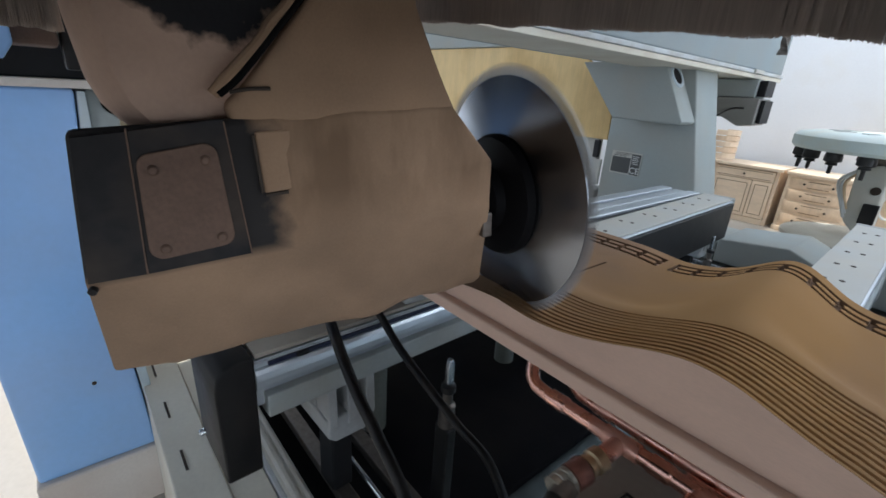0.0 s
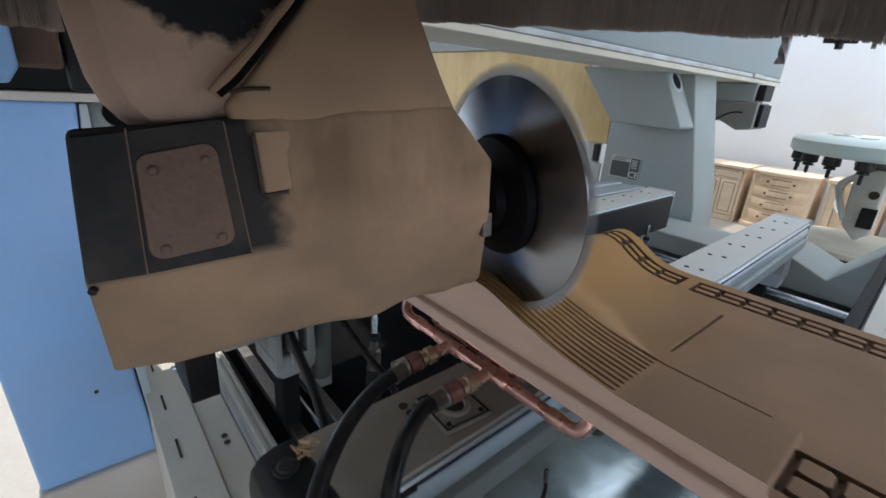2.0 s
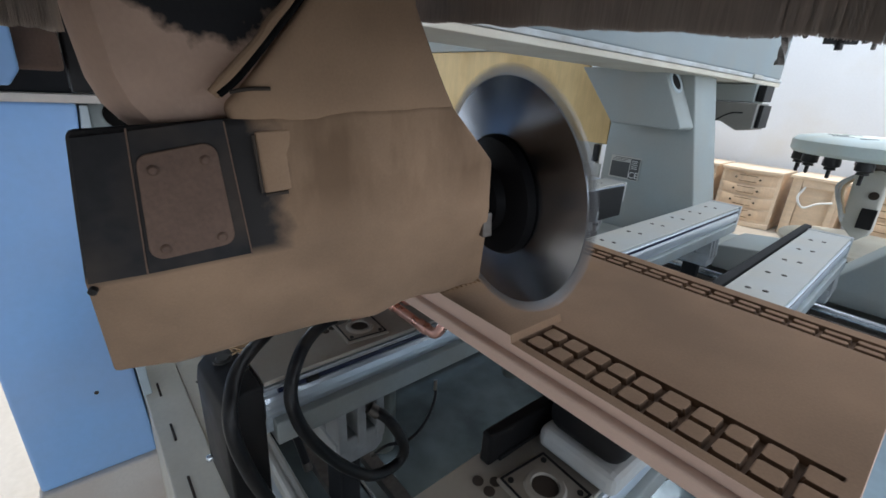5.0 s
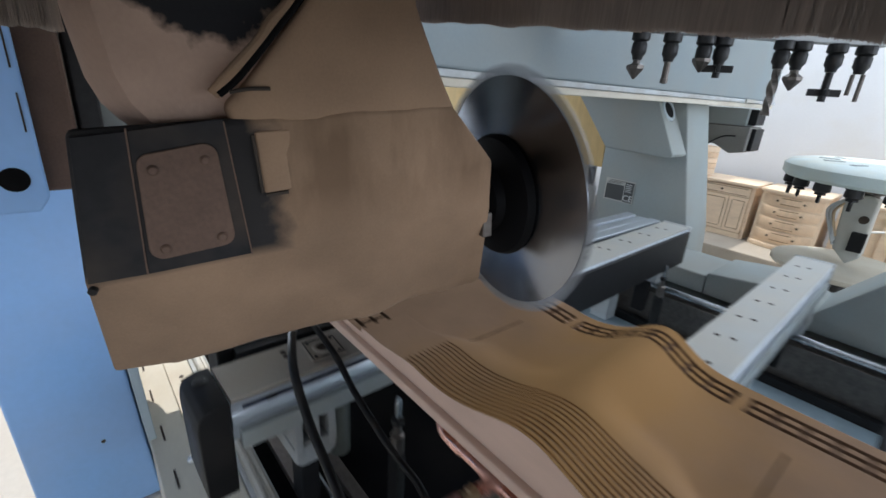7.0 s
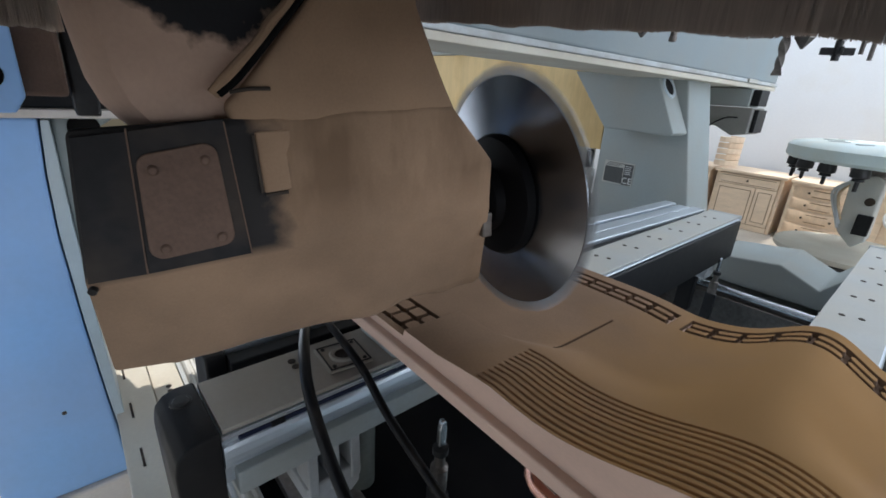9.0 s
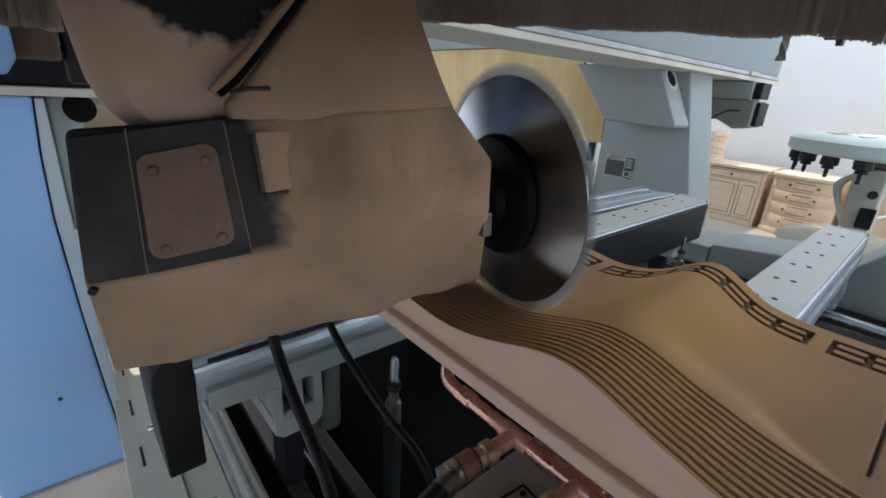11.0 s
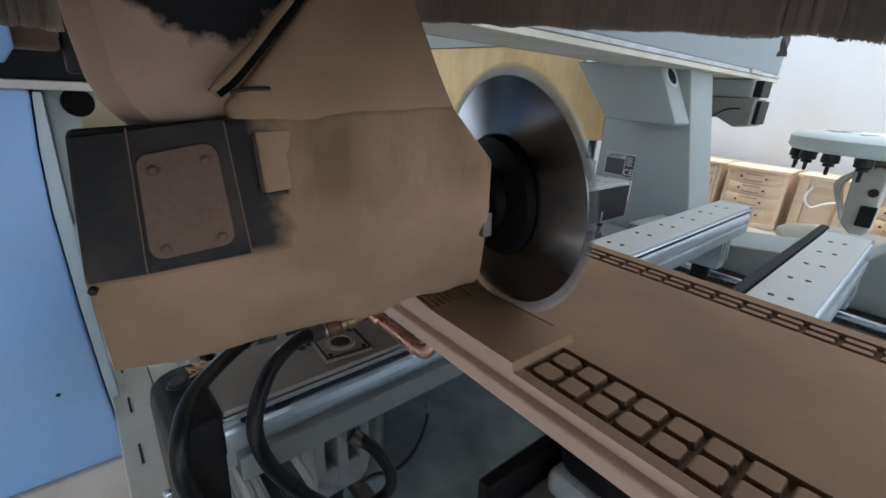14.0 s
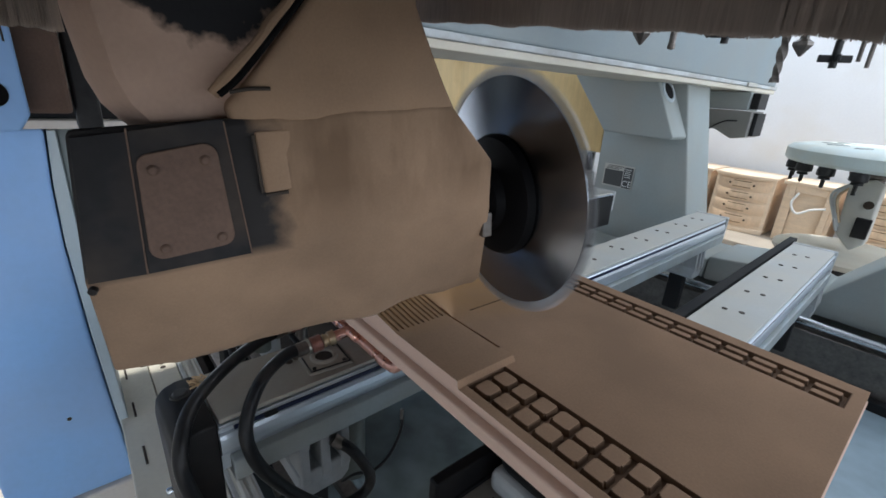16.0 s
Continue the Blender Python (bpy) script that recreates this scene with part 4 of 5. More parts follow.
# ---------------------------------------------------------------- dust hood with its brush skirt
def hood():
    h = thing("dust_hood", pose(0, 0, 1.4), "dust extraction hood with a hanging brown brush skirt", "dust hood")
    part("top_plate", box(-0.85, 0.25, -0.16, 0.56, 0.238, 0.25, 0.003), M_BLACK, h)
    part("brush_holder", box(-0.62, 0.20, 0.394, 0.412, 0.19, 0.237, 0.002), M_TOOL, h)
    part("brush_holder", box(-0.53, -0.512, -0.14, 0.06, 0.10, 0.237, 0.002), M_TOOL, h)
    # East and south holders lie behind the camera, added to block light.
    part("brush_holder", box(0.205, 0.225, -0.14, 0.39, 0.06, 0.237, 0.002), M_TOOL, h)
    part("brush_holder", box(-0.51, 0.204, -0.16, -0.142, 0.06, 0.237, 0.002), M_TOOL, h)
    rnd = random.Random(5)

    def skirt(name, x0, x1, y0, y1, z0, z1, top, count, thick, material=M_BRISTLE):
        vs, fs = [], []
        for k in range(count):
            f = rnd.random()
            x, y, z = x0 + (x1 - x0) * f, y0 + (y1 - y0) * f, z0 + (z1 - z0) * f
            clump = noise.noise(Vector((f * 16, 3, 1))) * 0.004 + noise.noise(Vector((f * 60, 7, 2))) * 0.0012
            z += clump + abs(rnd.gauss(0, 0.0010))
            d = rnd.uniform(-thick, thick)
            lx = rnd.gauss(0, 0.0009) + noise.noise(Vector((f * 22, 9, 4))) * 0.003
            ly = rnd.gauss(0, 0.001)
            w = rnd.uniform(0.0003, 0.0007)
            i = len(vs)
            ux, uy = (0, 1) if abs(y1 - y0) > abs(x1 - x0) else (1, 0)
            px, py = x + uy * d, y + ux * d
            for zz, ox, oy, ww in ((top, 0, 0, w), (z, lx * ux + ly * uy, lx * uy + ly * ux, w * 0.7)):
                for c in (0, 1, 2):
                    a = 2.1 * c
                    vs.append((px + ox + ww * math.cos(a), py + oy + ww * math.sin(a), zz))
            fs += [(i, i + 1, i + 4, i + 3), (i + 1, i + 2, i + 5, i + 4), (i + 2, i, i + 3, i + 5), (i + 3, i + 4, i + 5)]
        me = bpy.data.meshes.new(name)
        me.from_pydata(vs, [], fs)
        me.materials.append(material)
        ob = new(name, me)
        ob.parent = h
        tagged(ob, "dense brown brush bristles", "", "", "stuff")
    skirt("bristles", -0.60, 0.16, 0.403, 0.403, 0.088, 0.026, 0.195, 9000, 0.010)
    # Unseen east and south bristles, lengthened to shade the yoke and upper housing.
    skirt("bristles", 0.215, 0.215, -0.14, 0.39, -0.06, -0.06, 0.07, 2600, 0.007)
    skirt("bristles", -0.50, 0.20, -0.151, -0.151, -0.06, -0.06, 0.07, 3400, 0.007)
    skirt("bristles", -0.521, -0.521, -0.14, 0.012, 0.030, 0.024, 0.12, 2600, 0.006, M_BRISTLE_PALE)
    MOVING_HEAD.append(h)


hood()


# ---------------------------------------------------------------- carriage on the bridge, with the tool rack
def carriage():
    c = thing("bridge_carriage", pose(0, 0, 1.4), "pale blue carriage plate with dark guides on the bridge", "carriage")
    bm = prism([(-0.42, 0.0), (-0.045, 0.0), (-0.032, 0.02), (-0.032, 0.62), (-0.42, 0.62)], "x", -0.84, -0.822, 0.003)
    part("face_plate", bm, M_BLUE, c, "pale blue face plate")
    part("port", rod((-0.8235, -0.064, 0.047), (-0.8205, -0.064, 0.047), 0.0165, 24), M_DULL_BLACK, c, "dark round hole")
    for z in (0.11, 0.19):
        part("edge_slot", box(-0.8225, -0.8205, -0.041, -0.039, z, z + 0.05), M_GAP, c)
    part("guide_block", box(-0.99, -0.86, -0.05, 0.015, 0.02, 0.6, 0.006), M_COVER, c, "dark brown dusty guide block")
    part("guide_rail", box(-0.985, -0.90, 0.018, 0.05, -0.01, 0.6, 0.004), M_TOOL, c)
    part("back_plate", box(-1.18, -1.0, -0.42, 0.12, 0.05, 0.62, 0.004), M_GREY, c)
    part("link_plate", box(-0.998, -0.842, -0.40, -0.06, 0.30, 0.60, 0.004), M_BLACK, c)
    p, q = Vector((-0.93, 1.53, 0)), Vector((-0.33, 2.22, 0))
    d = (q - p).normalized()
    ang = math.degrees(math.atan2(d.y, d.x))
    bm = box(0, (q - p).length, -0.03, 0.03, 0.425, 0.475, 0.004)
    bm.transform(pose(p.x, p.y, 0, 0, 0, ang))
    part("tool_rack", bm, M_WHITE_CAST, c, "pale tool rack bar")
    part("rack_arm", box(-1.18, -0.90, 1.40, 1.62, 0.476, 0.60, 0.006), M_WHITE_CAST, c)
    MOVING_CARRIAGE.append(c)


def tool(x, y, z, kind, low):
    t = thing("cutter_tool", pose(x, y, 1.4 + z), {"cone": "dark tool holder with a pointed countersink cutter", "drill": "dark tool holder with a straight drill", "cross": "dark tool holder with a four-winged cutter",
              "long": "dark holder with long ragged spiral cutter", "twin": "dark double tool holder with two thin cutters"}[kind] + " hanging in the rack", "cutter", "tools hanging in the rack")
    h = z - low
    part("holder", lathe([(0, 0.012), (0.028, 0.012), (0.030, 0.004), (0.030, -0.014), (0.021, -0.020), (0.025, -0.028), (0.025, -0.056), (0.018, -0.066), (0.016, -0.078), (0, -0.078)], None, 20), M_TOOL, t, "", 40)
    b = -0.079
    if kind == "cone":
        part("cutter", lathe([(0.012, b), (0.014, b - 0.01), (0.030, -h + 0.045), (0.030, -h + 0.034), (0.004, -h), (0, -h)], None, 7), M_TOOL_BIT, t)
    elif kind == "drill":
        bm = lathe([(0.011, b), (0.011, -h + 0.02), (0.013, -h + 0.018), (0.013, -h + 0.004), (0, -h)], None, 10)
        part("cutter", bm, M_TOOL_BIT, t)
    elif kind == "cross":
        part("shank", lathe([(0.012, b), (0.012, -h), (0, -h)], None, 12), M_TOOL, t)
        for k in range(4):
            bm = box(0.010, 0.048, -0.006, 0.006, -h + 0.018, -h + 0.042, 0.003)
            bm.transform(pose(0, 0, 0, 0, 0, 25 + 90 * k))
            part("wing", bm, M_TOOL, t)
    elif kind == "long":
        bm, n = bmesh.new(), 22
        rings = []
        for k in range(n + 1):
            zz = b + (-h - b) * k / n
            a = 0.22 * k
            rings.append([bm.verts.new((0.016 * math.cos(a + i * math.pi / 2) * (1 if i % 2 else 0.8), 0.016 * math.sin(a + i * math.pi / 2) * (1 if i % 2 else 0.8), zz)) for i in range(4)])
        for a, c in zip(rings, rings[1:]):
            for i in range(4):
                bm.faces.new((a[i], a[(i + 1) % 4], c[(i + 1) % 4], c[i]))
        bm.faces.new(rings[-1])
        bmesh.ops.recalc_face_normals(bm, faces=bm.faces[:])
        part("cutter", bm, M_TOOL_BIT, t)
    else:
        for dx in (-0.014, 0.014):
            part("cutter", rod((dx, 0, b), (dx, 0, -h + (0.02 if dx < 0 else 0)), 0.007, 10), M_TOOL_BIT, t)
    MOVING_CARRIAGE.append(t)


carriage()
for spec in ((-0.868, 1.583, 0.413, "cone", 0.272), (-0.795, 1.660, 0.413, "drill", 0.262), (-0.722, 1.752, 0.413, "cone", 0.308), (-0.682, 1.797, 0.413, "cross", 0.293), (-0.545, 1.948, 0.413, "long", 0.180),
             (-0.505, 1.993, 0.413, "cone", 0.268), (-0.424, 2.082, 0.413, "cross", 0.238), (-0.360, 2.160, 0.413, "twin", 0.245)):
    tool(*spec)


# ---------------------------------------------------------------- the gantry
def gantry():
    g = thing("gantry", pose(0, 0, 1.4), "bridge gantry with light blue column and pale grey rear column", "gantry")
    part("blue_column", prism([(-0.225, -1.11), (0.056, -1.11), (0.038, -0.84), (0.026, -0.60), (0.018, -0.34), (0.022, -0.19), (0.032, -0.055), (-0.238, -0.055), (-0.238, -0.60)], "x", -1.95, -1.39, 0.010, 3), M_BLUE, g, "smooth light blue painted column", 45)
    part("column_screw", rod((-1.3905, -0.058, -0.838), (-1.388, -0.058, -0.838), 0.0055, 10), M_GAP, g)
    part("column_foot", box(-2.0, -1.375, -0.232, 0.058, -1.31, -1.1105, 0.008, 3), M_FOOT, g, "foot covered with whitish dust")
    part("column_lip", prism([(0.060, -1.105), (0.042, -0.84), (0.030, -0.60), (0.022, -0.34), (0.026, -0.19), (0.036, -0.06), (0.052, -0.06), (0.052, -0.34), (0.056, -0.60), (0.066, -0.84), (0.080, -1.105)], "x", -1.93, -1.394, 0.003), M_GREY_BLUE, g, "pale blue edge strip")
    part("side_web", prism([(0.0525, -0.40), (0.075, -0.37), (0.10, -0.28), (0.12, -0.10), (0.19, -0.055), (0.053, -0.055)], "x", -1.9, -1.46, 0.008, 3), M_GREY, g, "grey curved web", 45)
    part("web_port", rod((-1.462, 0.115, -0.085), (-1.456, 0.115, -0.085), 0.034, 24), M_DULL_BLACK, g)
    part("head_plate", box(-1.95, -1.36, -0.30, 0.20, -0.054, -0.035, 0.003), M_FOOT, g, "dusty top plate")
    part("head_block", box(-1.95, -1.40, -0.30, 0.20, -0.034, 0.25, 0.004), M_DARK, g)
    part("bridge_beam", box(-2.05, -1.215, -0.40, 4.50, 0.262, 0.95, 0.012, 3), M_BRIDGE, g, "pale blue-grey bridge beam")
    part("bridge_lip", box(-1.30, -1.198, 0.3, 4.49, 0.236, 0.2605, 0.005), M_WHITE_CAST, g, "pale lower lip")
    part("bridge_lip", box(-1.58, -1.206, 0.3, 4.48, 0.206, 0.2345, 0.004), M_CREAM, g, "cream lower strip")
    part("lip_end", box(-1.197, -1.185, 3.8, 3.98, 0.236, 0.262, 0.003), M_BEAM_TOP, g)
    part("header_bar", box(-4.3, -2.12, 3.06, 3.14, 0.372, 0.54, 0.006), M_GREY, g, "grey header bar over the board")
    part("rear_column", prism([(-1.80, 0.2605), (-1.295, 0.2605), (-1.10, -0.60), (-1.02, -1.385), (-1.80, -1.385)], "y", 3.08, 3.42, 0.012, 3), M_GREY, g, "pale grey-green flared rear column", 45)
    part("rear_foot", prism([(-1.30, -1.39), (-0.95, -1.39), (-0.95, -0.93), (-1.10, -0.91), (-1.16, -0.86), (-1.17, -0.76), (-1.30, -0.76)], "y", 3.10, 3.40, 0.01, 3), M_GREY, g, "", 45)
    part("carriage_box", box(-1.25, -0.78, 2.63, 3.05, -0.80, -0.69, 0.010, 3), M_GREY, g, "pale grey rail carriage box")
    part("carriage_cover", prism([(-0.775, -0.80), (-0.775, -0.672), (-0.46, -0.632), (-0.29, -0.705), (-0.08, -0.455), (0.20, -0.30), (0.60, -0.30), (0.60, -0.80)], "y", 2.63, 3.05, 0.01, 3), M_GREY, g, "pale grey carriage cover with a notch", 45)
    gs = part("gusset", prism([(-1.97, 0.234), (-1.388, 0.234), (-1.215, -0.105), (-1.235, -0.122), (-1.68, -0.115)], "y", 2.88, 3.078, 0.010, 3), M_GREY, g, "angled grey gusset box", 45)
    part("bore_ring", lathe([(0.052, 0), (0.052, 0.008), (0.070, 0.008), (0.074, 0.0)], pose(-1.350, 2.978, 0.158, 0, 63, 0), 32), M_GREY_BLUE, gs, "round bore with a raised rim", 40)
    part("bore", lathe([(0, 0.003), (0.0525, 0.003), (0.0525, 0)], pose(-1.350, 2.978, 0.158, 0, 63, 0), 28), M_DARK, gs)
    pl = part("rating_plate", box(-1.735, -1.505, 3.0745, 3.078, -0.505, -0.345, 0.001), M_BEAM_TOP, g, "rating plate with dark printed fields")
    part("dark_field", box(-1.725, -1.585, 3.0725, 3.0743, -0.495, -0.385), M_LABEL_DARK, pl)
    part("dark_field", box(-1.578, -1.512, 3.0725, 3.0743, -0.50, -0.355), M_LABEL_DARK, pl)
    for k in range(3):
        part("print_bar", box(-1.72 + 0.01 * k, -1.62 + 0.02 * k, 3.0722, 3.0743, -0.378 + 0.01 * k, -0.374 + 0.01 * k), M_LABEL_DARK, pl)
    for k in range(5):
        part("print_bar", box(-1.57, -1.525 - 0.006 * (k % 2), 3.0705, 3.0724, -0.372 - 0.013 * k, -0.368 - 0.013 * k), M_LABEL_WHITE, pl)
    fc = bpy.data.curves.new("ce_mark", "FONT")
    fc.body, fc.size, fc.align_x, fc.extrude = "CE", 0.062, "CENTER", 0.0006
    fo = new("conformity_mark", fc)
    fo.parent, fo.matrix_basis = pl, pose(-1.545, 3.0715, -0.49, 90, 0, 0)
    fc.materials.append(M_LABEL_WHITE)
    part("yellow_board", prism([(-4.3, -0.285), (-1.803, -0.285), (-1.81, -0.05), (-2.15, 0.368), (-4.3, 0.368)], "y", 3.09, 3.13, 0.004), M_BOARD, g, "yellow varnished board with a cut corner")
    part("white_panel", box(-2.6, -1.90, 3.14, 3.2, -0.65, -0.27, 0.006), M_BEAM_TOP, g)
    part("black_handle", box(-1.885, -1.84, 3.05, 3.085, -0.42, -0.29, 0.01, 3), M_BLACK, g)
    part("bracket", box(-1.895, -1.81, 3.06, 3.088, -0.62, -0.43, 0.006), M_BEAM_TOP, g)
    part("lower_box", box(-2.6, -1.83, 3.09, 3.24, -1.35, -0.66, 0.01), M_GREY, g)
    # sensor boxes behind the rear column
    sb = part("sensor_box", box(-1.72, -1.18, 3.90, 4.12, 0.075, 0.20, 0.008), M_GREY, g, "grey sensor box")
    part("sensor_end", box(-1.178, -1.125, 3.92, 4.10, 0.085, 0.195, 0.006), M_BLACK, sb)
    sb2 = part("sensor_box", prism([(-1.72, 0.072), (-1.14, 0.072), (-1.14, -0.11), (-1.24, -0.13), (-1.36, -0.07), (-1.72, -0.07)], "y", 3.88, 4.14, 0.008), M_SENSOR, g, "darker grey sensor housing")
    part("sensor_end", box(-1.138, -1.11, 3.92, 4.10, -0.10, 0.06, 0.004), M_BLACK, sb2)
    part("sensor_cable", tube([(-1.22, 3.875, 0.0), (-1.30, 3.86, -0.01), (-1.40, 3.86, -0.08), (-1.50, 3.88, -0.2)], 0.005, 8, 6), M_BLACK, sb2)
    part("sensor_arm", box(-1.80, -1.70, 3.40, 4.14, -0.10, 0.20, 0.01), M_GREY, g)
    # tool carousel
    ca = part("carousel_disc", lathe([(0, -0.105), (0.50, -0.11), (0.585, -0.125), (0.61, -0.15), (0.61, -0.215), (0.59, -0.235), (0, -0.235)], pose(-0.35, 4.33, 0), 64), M_MINT, g, "mint-white round tool carousel", 40)
    for k in range(4):
        bm = box(0.30, 0.42, -0.02, 0.02, -0.114, -0.104, 0.003)
        bm.transform(pose(-0.35, 4.33, 0, 0, 0, 150 + 32 * k))
        part("disc_slot", bm, M_GREY, ca)
    for k in range(9):
        an = radians(160 + 20 * k)
        x, y = -0.35 + 0.54 * math.cos(an), 4.33 + 0.54 * math.sin(an)
        part("carousel_tool", lathe([(0, -0.236), (0.045, -0.236), (0.050, -0.26), (0.050, -0.29), (0.030, -0.30), (0.034, -0.315), (0.012, -0.32), (0.012, -0.36 - 0.01 * (k % 3)), (0, -0.375)], pose(x, y, 0), 14), M_TOOL, ca, "black tool holder", 40)
    part("carousel_hub", lathe([(0.0, -0.236), (0.11, -0.236), (0.12, -0.29), (0.08, -0.31), (0.08, -0.40), (0, -0.40)], pose(-0.44, 4.25, 0), 24), M_TOOL_BIT, g, "", 40)
    ar = part("changer_arm", prism([(-0.52, -0.34), (-0.40, -0.30), (-0.345, -0.34), (-0.335, -0.74), (-0.40, -0.80), (-0.50, -0.70)], "y", 4.14, 4.32, 0.014, 3), M_BEAM_TOP, g, "white gripper arm with a black block", 45)
    part("arm_block", box(-0.42, -0.335, 4.12, 4.15, -0.70, -0.56, 0.006), M_BLACK, ar)
    part("arm_port", rod((-0.385, 4.139, -0.47), (-0.385, 4.13, -0.47), 0.028, 18), M_GAP, ar)
    for k in range(3):
        part("arm_hose", tube([(-0.49 - 0.012 * k, 4.16, -0.35), (-0.55 - 0.02 * k, 4.14, -0.44), (-0.53, 4.13, -0.54 - 0.03 * k), (-0.50, 4.14, -0.62 - 0.03 * k)], 0.009, 8, 6), M_WHITE_CAST if k else M_BRASS, ar)
    part("dust_tray", lathe([(0, -0.865), (0.43, -0.865), (0.44, -0.855), (0.44, -0.83), (0.43, -0.822), (0, -0.822)], pose(-0.40, 4.2, 0), 64), M_CREAM, g, "round cream tray", 40)
    part("tray_motor", lathe([(0, -0.866), (0.13, -0.866), (0.14, -0.875), (0.14, -0.98), (0.10, -1.0), (0, -1.0)], pose(-0.46, 4.12, 0), 28), M_TOOL, g, "dark motor under the tray", 40)
    part("tray_post", box(-0.50, -0.34, 4.12, 4.30, -1.39, -1.001, 0.01), M_GREY, g)
    MOVING_GANTRY.append(g)


gantry()


# ---------------------------------------------------------------- pine furniture along the wall
tagged(link("platform", box(-3.4, 1.6, 5.1, 6.29, 0.0, 0.22, 0.01), M_TAN), "low dusty platform along the wall", "platform", kind="structure")


def drawer_chest(x0, x1, label):
    c = thing("drawer_chest", pose((x0 + x1) / 2, 5.62, 0.221), label, "chest", "pine furniture along the wall")
    w, d, h = (x1 - x0) / 2, 0.46, 0.60
    n = 16
    bow = [(-w + 2 * w * k / n, -0.07 * (1 - (2 * k / n - 1) ** 2)) for k in range(n + 1)]
    part("body", prism(bow + [(w, d), (-w, d)], "z", 0.05, h - 0.02), M_PINE, c, "", 40)
    part("top", prism([(x * 1.04, y - 0.03) for x, y in bow] + [(w * 1.04, d), (-w * 1.04, d)], "z", h - 0.02 + 0.001, h + 0.012, 0.004), M_PINE, c, "", 40)
    part("plinth", prism([(x * 1.02, y - 0.02) for x, y in bow] + [(w * 1.02, d), (-w * 1.02, d)], "z", 0.0, 0.049, 0.004), M_PINE, c, "", 40)
    zs = [0.07, 0.20, 0.33, 0.45, 0.57]
    for z0, z1 in zip(zs, zs[1:]):
        inner = [(x * 0.90, y - 0.003) for x, y in bow]
        dr = part("drawer", prism(inner + [(x, y - 0.014) for x, y in inner[::-1]], "z", z0 + 0.012, z1 - 0.012, 0.003), M_PINE_DARK, c, "bow drawer front", 40)
        inset = [(x * 0.90, y - 0.0142) for x, y in inner]
        for za, zb in ((z0 + 0.026, z0 + 0.033), (z1 - 0.033, z1 - 0.026)):
            part("groove_line", prism(inset + [(x, y - 0.0015) for x, y in inset[::-1]], "z", za, zb), M_PINE_GROOVE, dr)
        for sx in (-0.45, 0.45):
            y = -0.07 * (1 - sx ** 2) - 0.03
            part("knob", lathe([(0, 0.018), (0.010, 0.016), (0.011, 0.008), (0.005, 0)], pose(sx * w * 0.9, y + 0.012, (z0 + z1) / 2, 90, 0, 0), 12), M_GAP, dr)
    return c


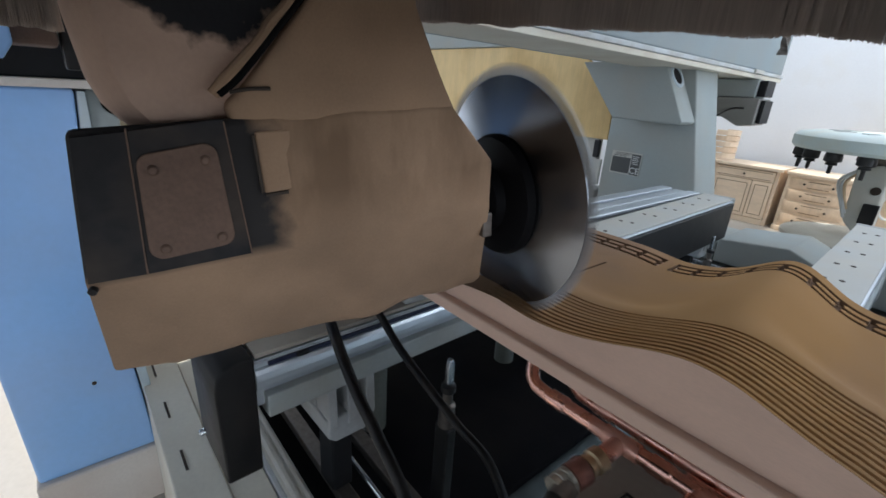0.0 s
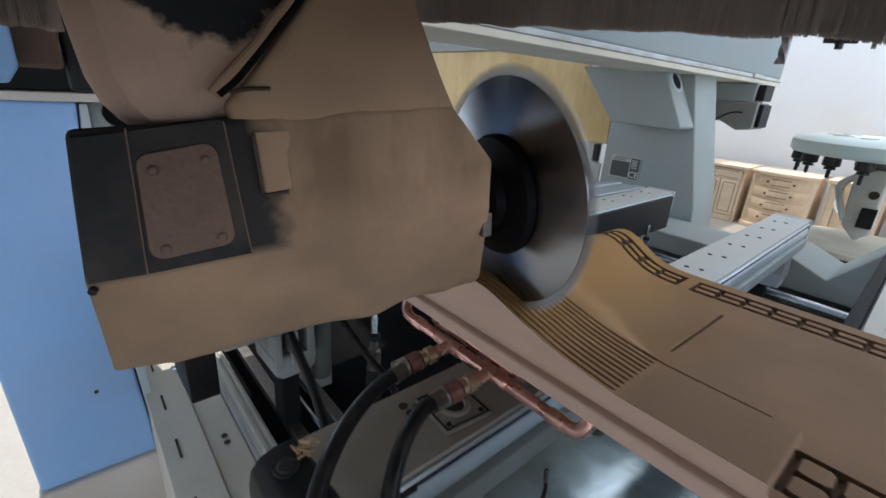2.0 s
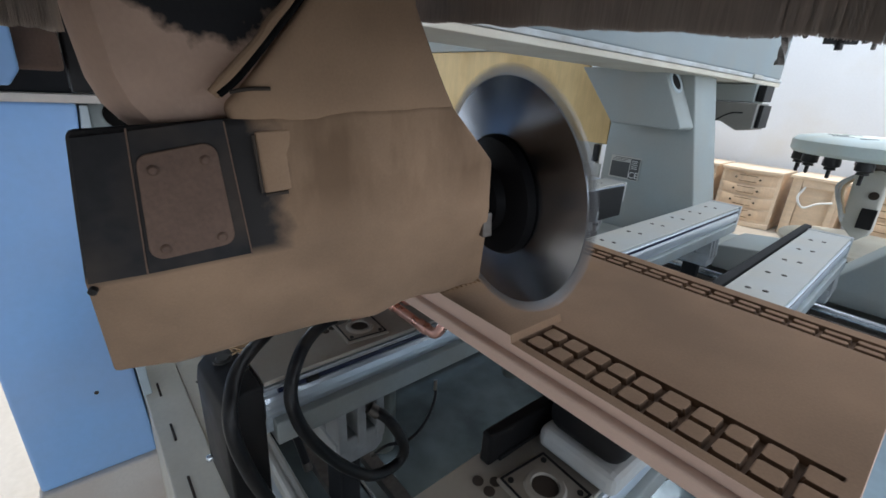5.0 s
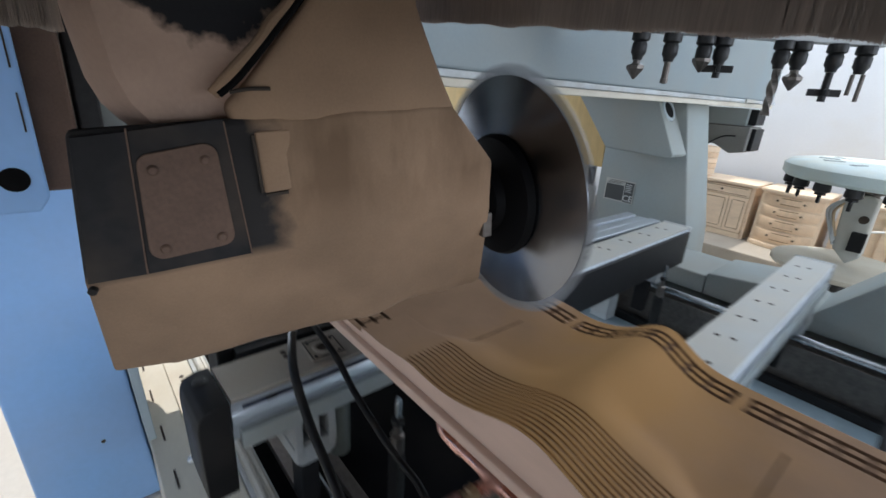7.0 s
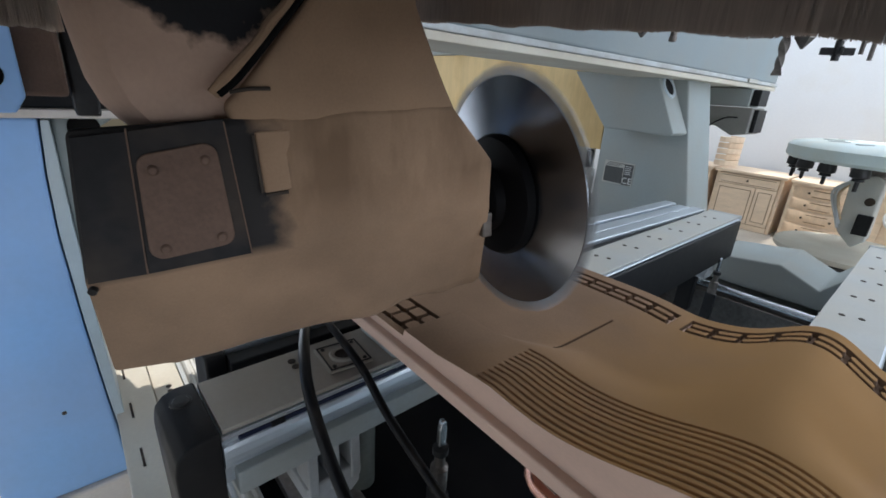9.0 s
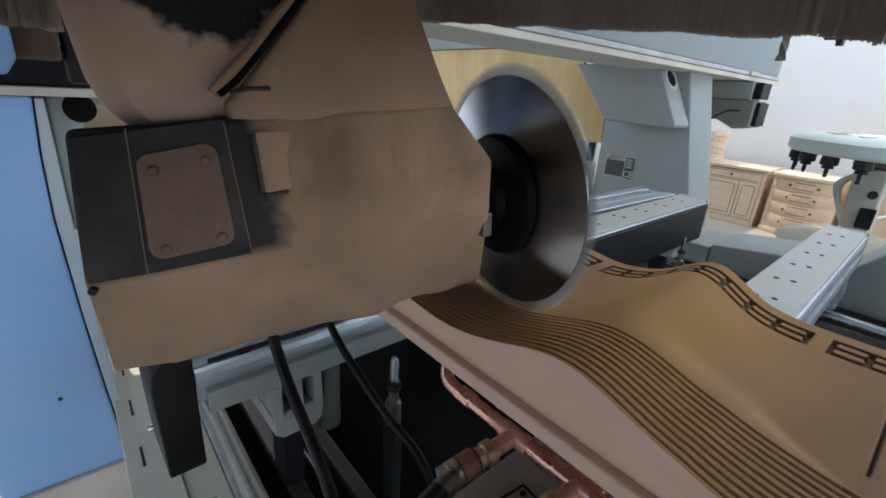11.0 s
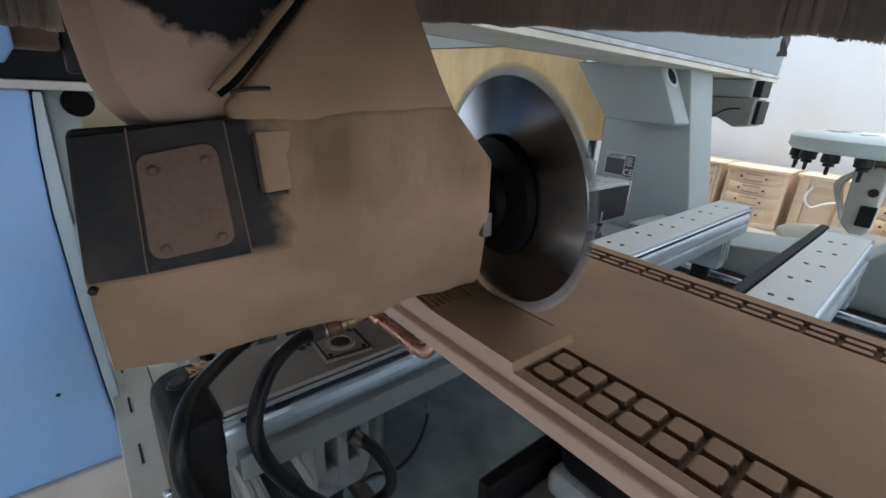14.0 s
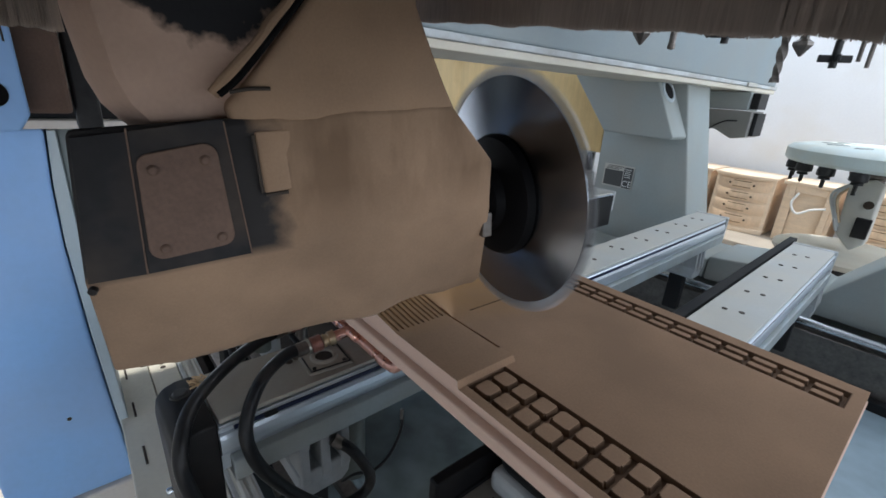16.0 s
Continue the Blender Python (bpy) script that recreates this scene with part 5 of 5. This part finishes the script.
def door_cabinet(x0, x1, label, open_front=False):
    c = thing("door_cabinet", pose((x0 + x1) / 2, 5.62, 0.221), label, "cabinet", "pine furniture along the wall")
    w, h = (x1 - x0) / 2, 0.60
    part("side", box(-w, -w + 0.03, 0.0, 0.46, 0.0, h - 0.02, 0.003), M_PINE, c)
    part("side", box(w - 0.03, w, 0.0, 0.46, 0.0, h - 0.02, 0.003), M_PINE, c)
    part("back", box(-w + 0.031, w - 0.031, 0.44, 0.459, 0.0, h - 0.021), M_PINE_DARK, c)
    part("top", box(-w - 0.025, w + 0.025, -0.03, 0.47, h - 0.019, h + 0.014, 0.006, 3), M_PINE, c)
    part("plinth", box(-w + 0.031, w - 0.031, -0.012, 0.02, 0.0, 0.06, 0.004), M_PINE, c)
    if open_front:
        for a, b in ((-w + 0.031, -w + 0.085), (w - 0.085, w - 0.031)):
            part("frame_stile", box(a, b, -0.012, 0.012, 0.062, h - 0.021, 0.004), M_PINE, c)
        part("frame_panel", box(-w + 0.087, w - 0.087, 0.02, 0.03, 0.062, h - 0.021), M_PINE, c)
        part("frame_rail", box(-w + 0.087, w - 0.087, -0.012, 0.012, h - 0.09, h - 0.021, 0.004), M_PINE, c)
        part("cord", tube([(-w * 0.45, -0.01, h - 0.09), (-w * 0.6, -0.03, h - 0.2), (-w * 0.3, -0.03, h - 0.29), (w * 0.2, -0.03, h - 0.23), (w * 0.7, -0.03, h - 0.2)], 0.011, 10, 8), M_LABEL_WHITE, c, "white hanging cord")
        return c
    part("drawer", box(-w + 0.034, w - 0.034, -0.014, 0.012, h - 0.135, h - 0.03, 0.004), M_PINE, c)
    for a, b in ((-w + 0.034, w * 0.28), (w * 0.30, w - 0.034)):
        dr = part("door", box(a, b, -0.014, 0.012, 0.065, h - 0.14, 0.004), M_PINE, c)
        for q in ((a + 0.03, b - 0.03, 0.10, 0.106), (a + 0.03, b - 0.03, h - 0.182, h - 0.176), (a + 0.03, a + 0.036, 0.107, h - 0.183), (b - 0.036, b - 0.03, 0.107, h - 0.183)):
            part("groove_line", box(q[0], q[1], -0.0155, -0.0142, q[2], q[3]), M_PINE_GROOVE, dr)
    for za, zb in ((h - 0.122, h - 0.117), (h - 0.05, h - 0.045)):
        part("groove_line", box(-w + 0.06, w - 0.06, -0.0155, -0.0142, za, zb), M_PINE_GROOVE, c)
    part("knob", lathe([(0, 0.018), (0.010, 0.016), (0.011, 0.008), (0.005, 0)], pose(0, -0.014, h - 0.083, 90, 0, 0), 12), M_GAP, c)
    return c


M_PINE_GROOVE = mat("dark_wood_groove", (0.20, 0.11, 0.055), 0.8, var=0.2, scale=20, bump=0.0)
door_cabinet(-1.90, -1.27, "bare pine cabinet with grooved doors and one drawer")
drawer_chest(-1.20, -0.64, "bare pine chest with a bowed four-drawer front")
door_cabinet(-0.55, -0.12, "open pine cabinet frame with a white hanging cord", True)
drawer_chest(-0.02, 0.50, "bare pine chest with a bowed drawer front")
door_cabinet(-2.62, -1.97, "bare pine cabinet beside the column")
drawer_chest(0.58, 1.10, "bare pine chest with a bowed drawer front")


def stacked_shells():
    s = thing("chair_shells", pose(-1.93, 5.75, 0.86), "stack of bent brown plywood shells on a cabinet", "plywood stack")
    for k in range(5):
        pts = [(0.16 * math.cos(radians(a)), 0.16 * math.sin(radians(a))) for a in range(-100, 101, 20)]
        inner = [(0.9 * x, 0.9 * y) for x, y in pts[::-1]]
        part("shell", prism(pts + inner, "z", 0.001 + 0.062 * k, 0.055 + 0.062 * k, 0.004), M_PINE_DARK if k % 2 else M_PINE, s)


stacked_shells()


# ---------------------------------------------------------------- motion
def motions():
    for group, sy, sz in ((MOVING_HEAD, 1, 1), (MOVING_CARRIAGE, 1, 0), (MOVING_GANTRY, 0, 0)):
        for ob in group:
            base = ob.matrix_world.copy()
            walk(ob, [(t, Matrix.Translation((x, y * sy, z * sz)) @ base) for t, x, y, z in TRAVEL])
    walk(blade, [(k / 30, pose(0, 0, 0, 0, -77.0 * k, 0)) for k in range(481)])


bpy.context.view_layer.update()
motions()
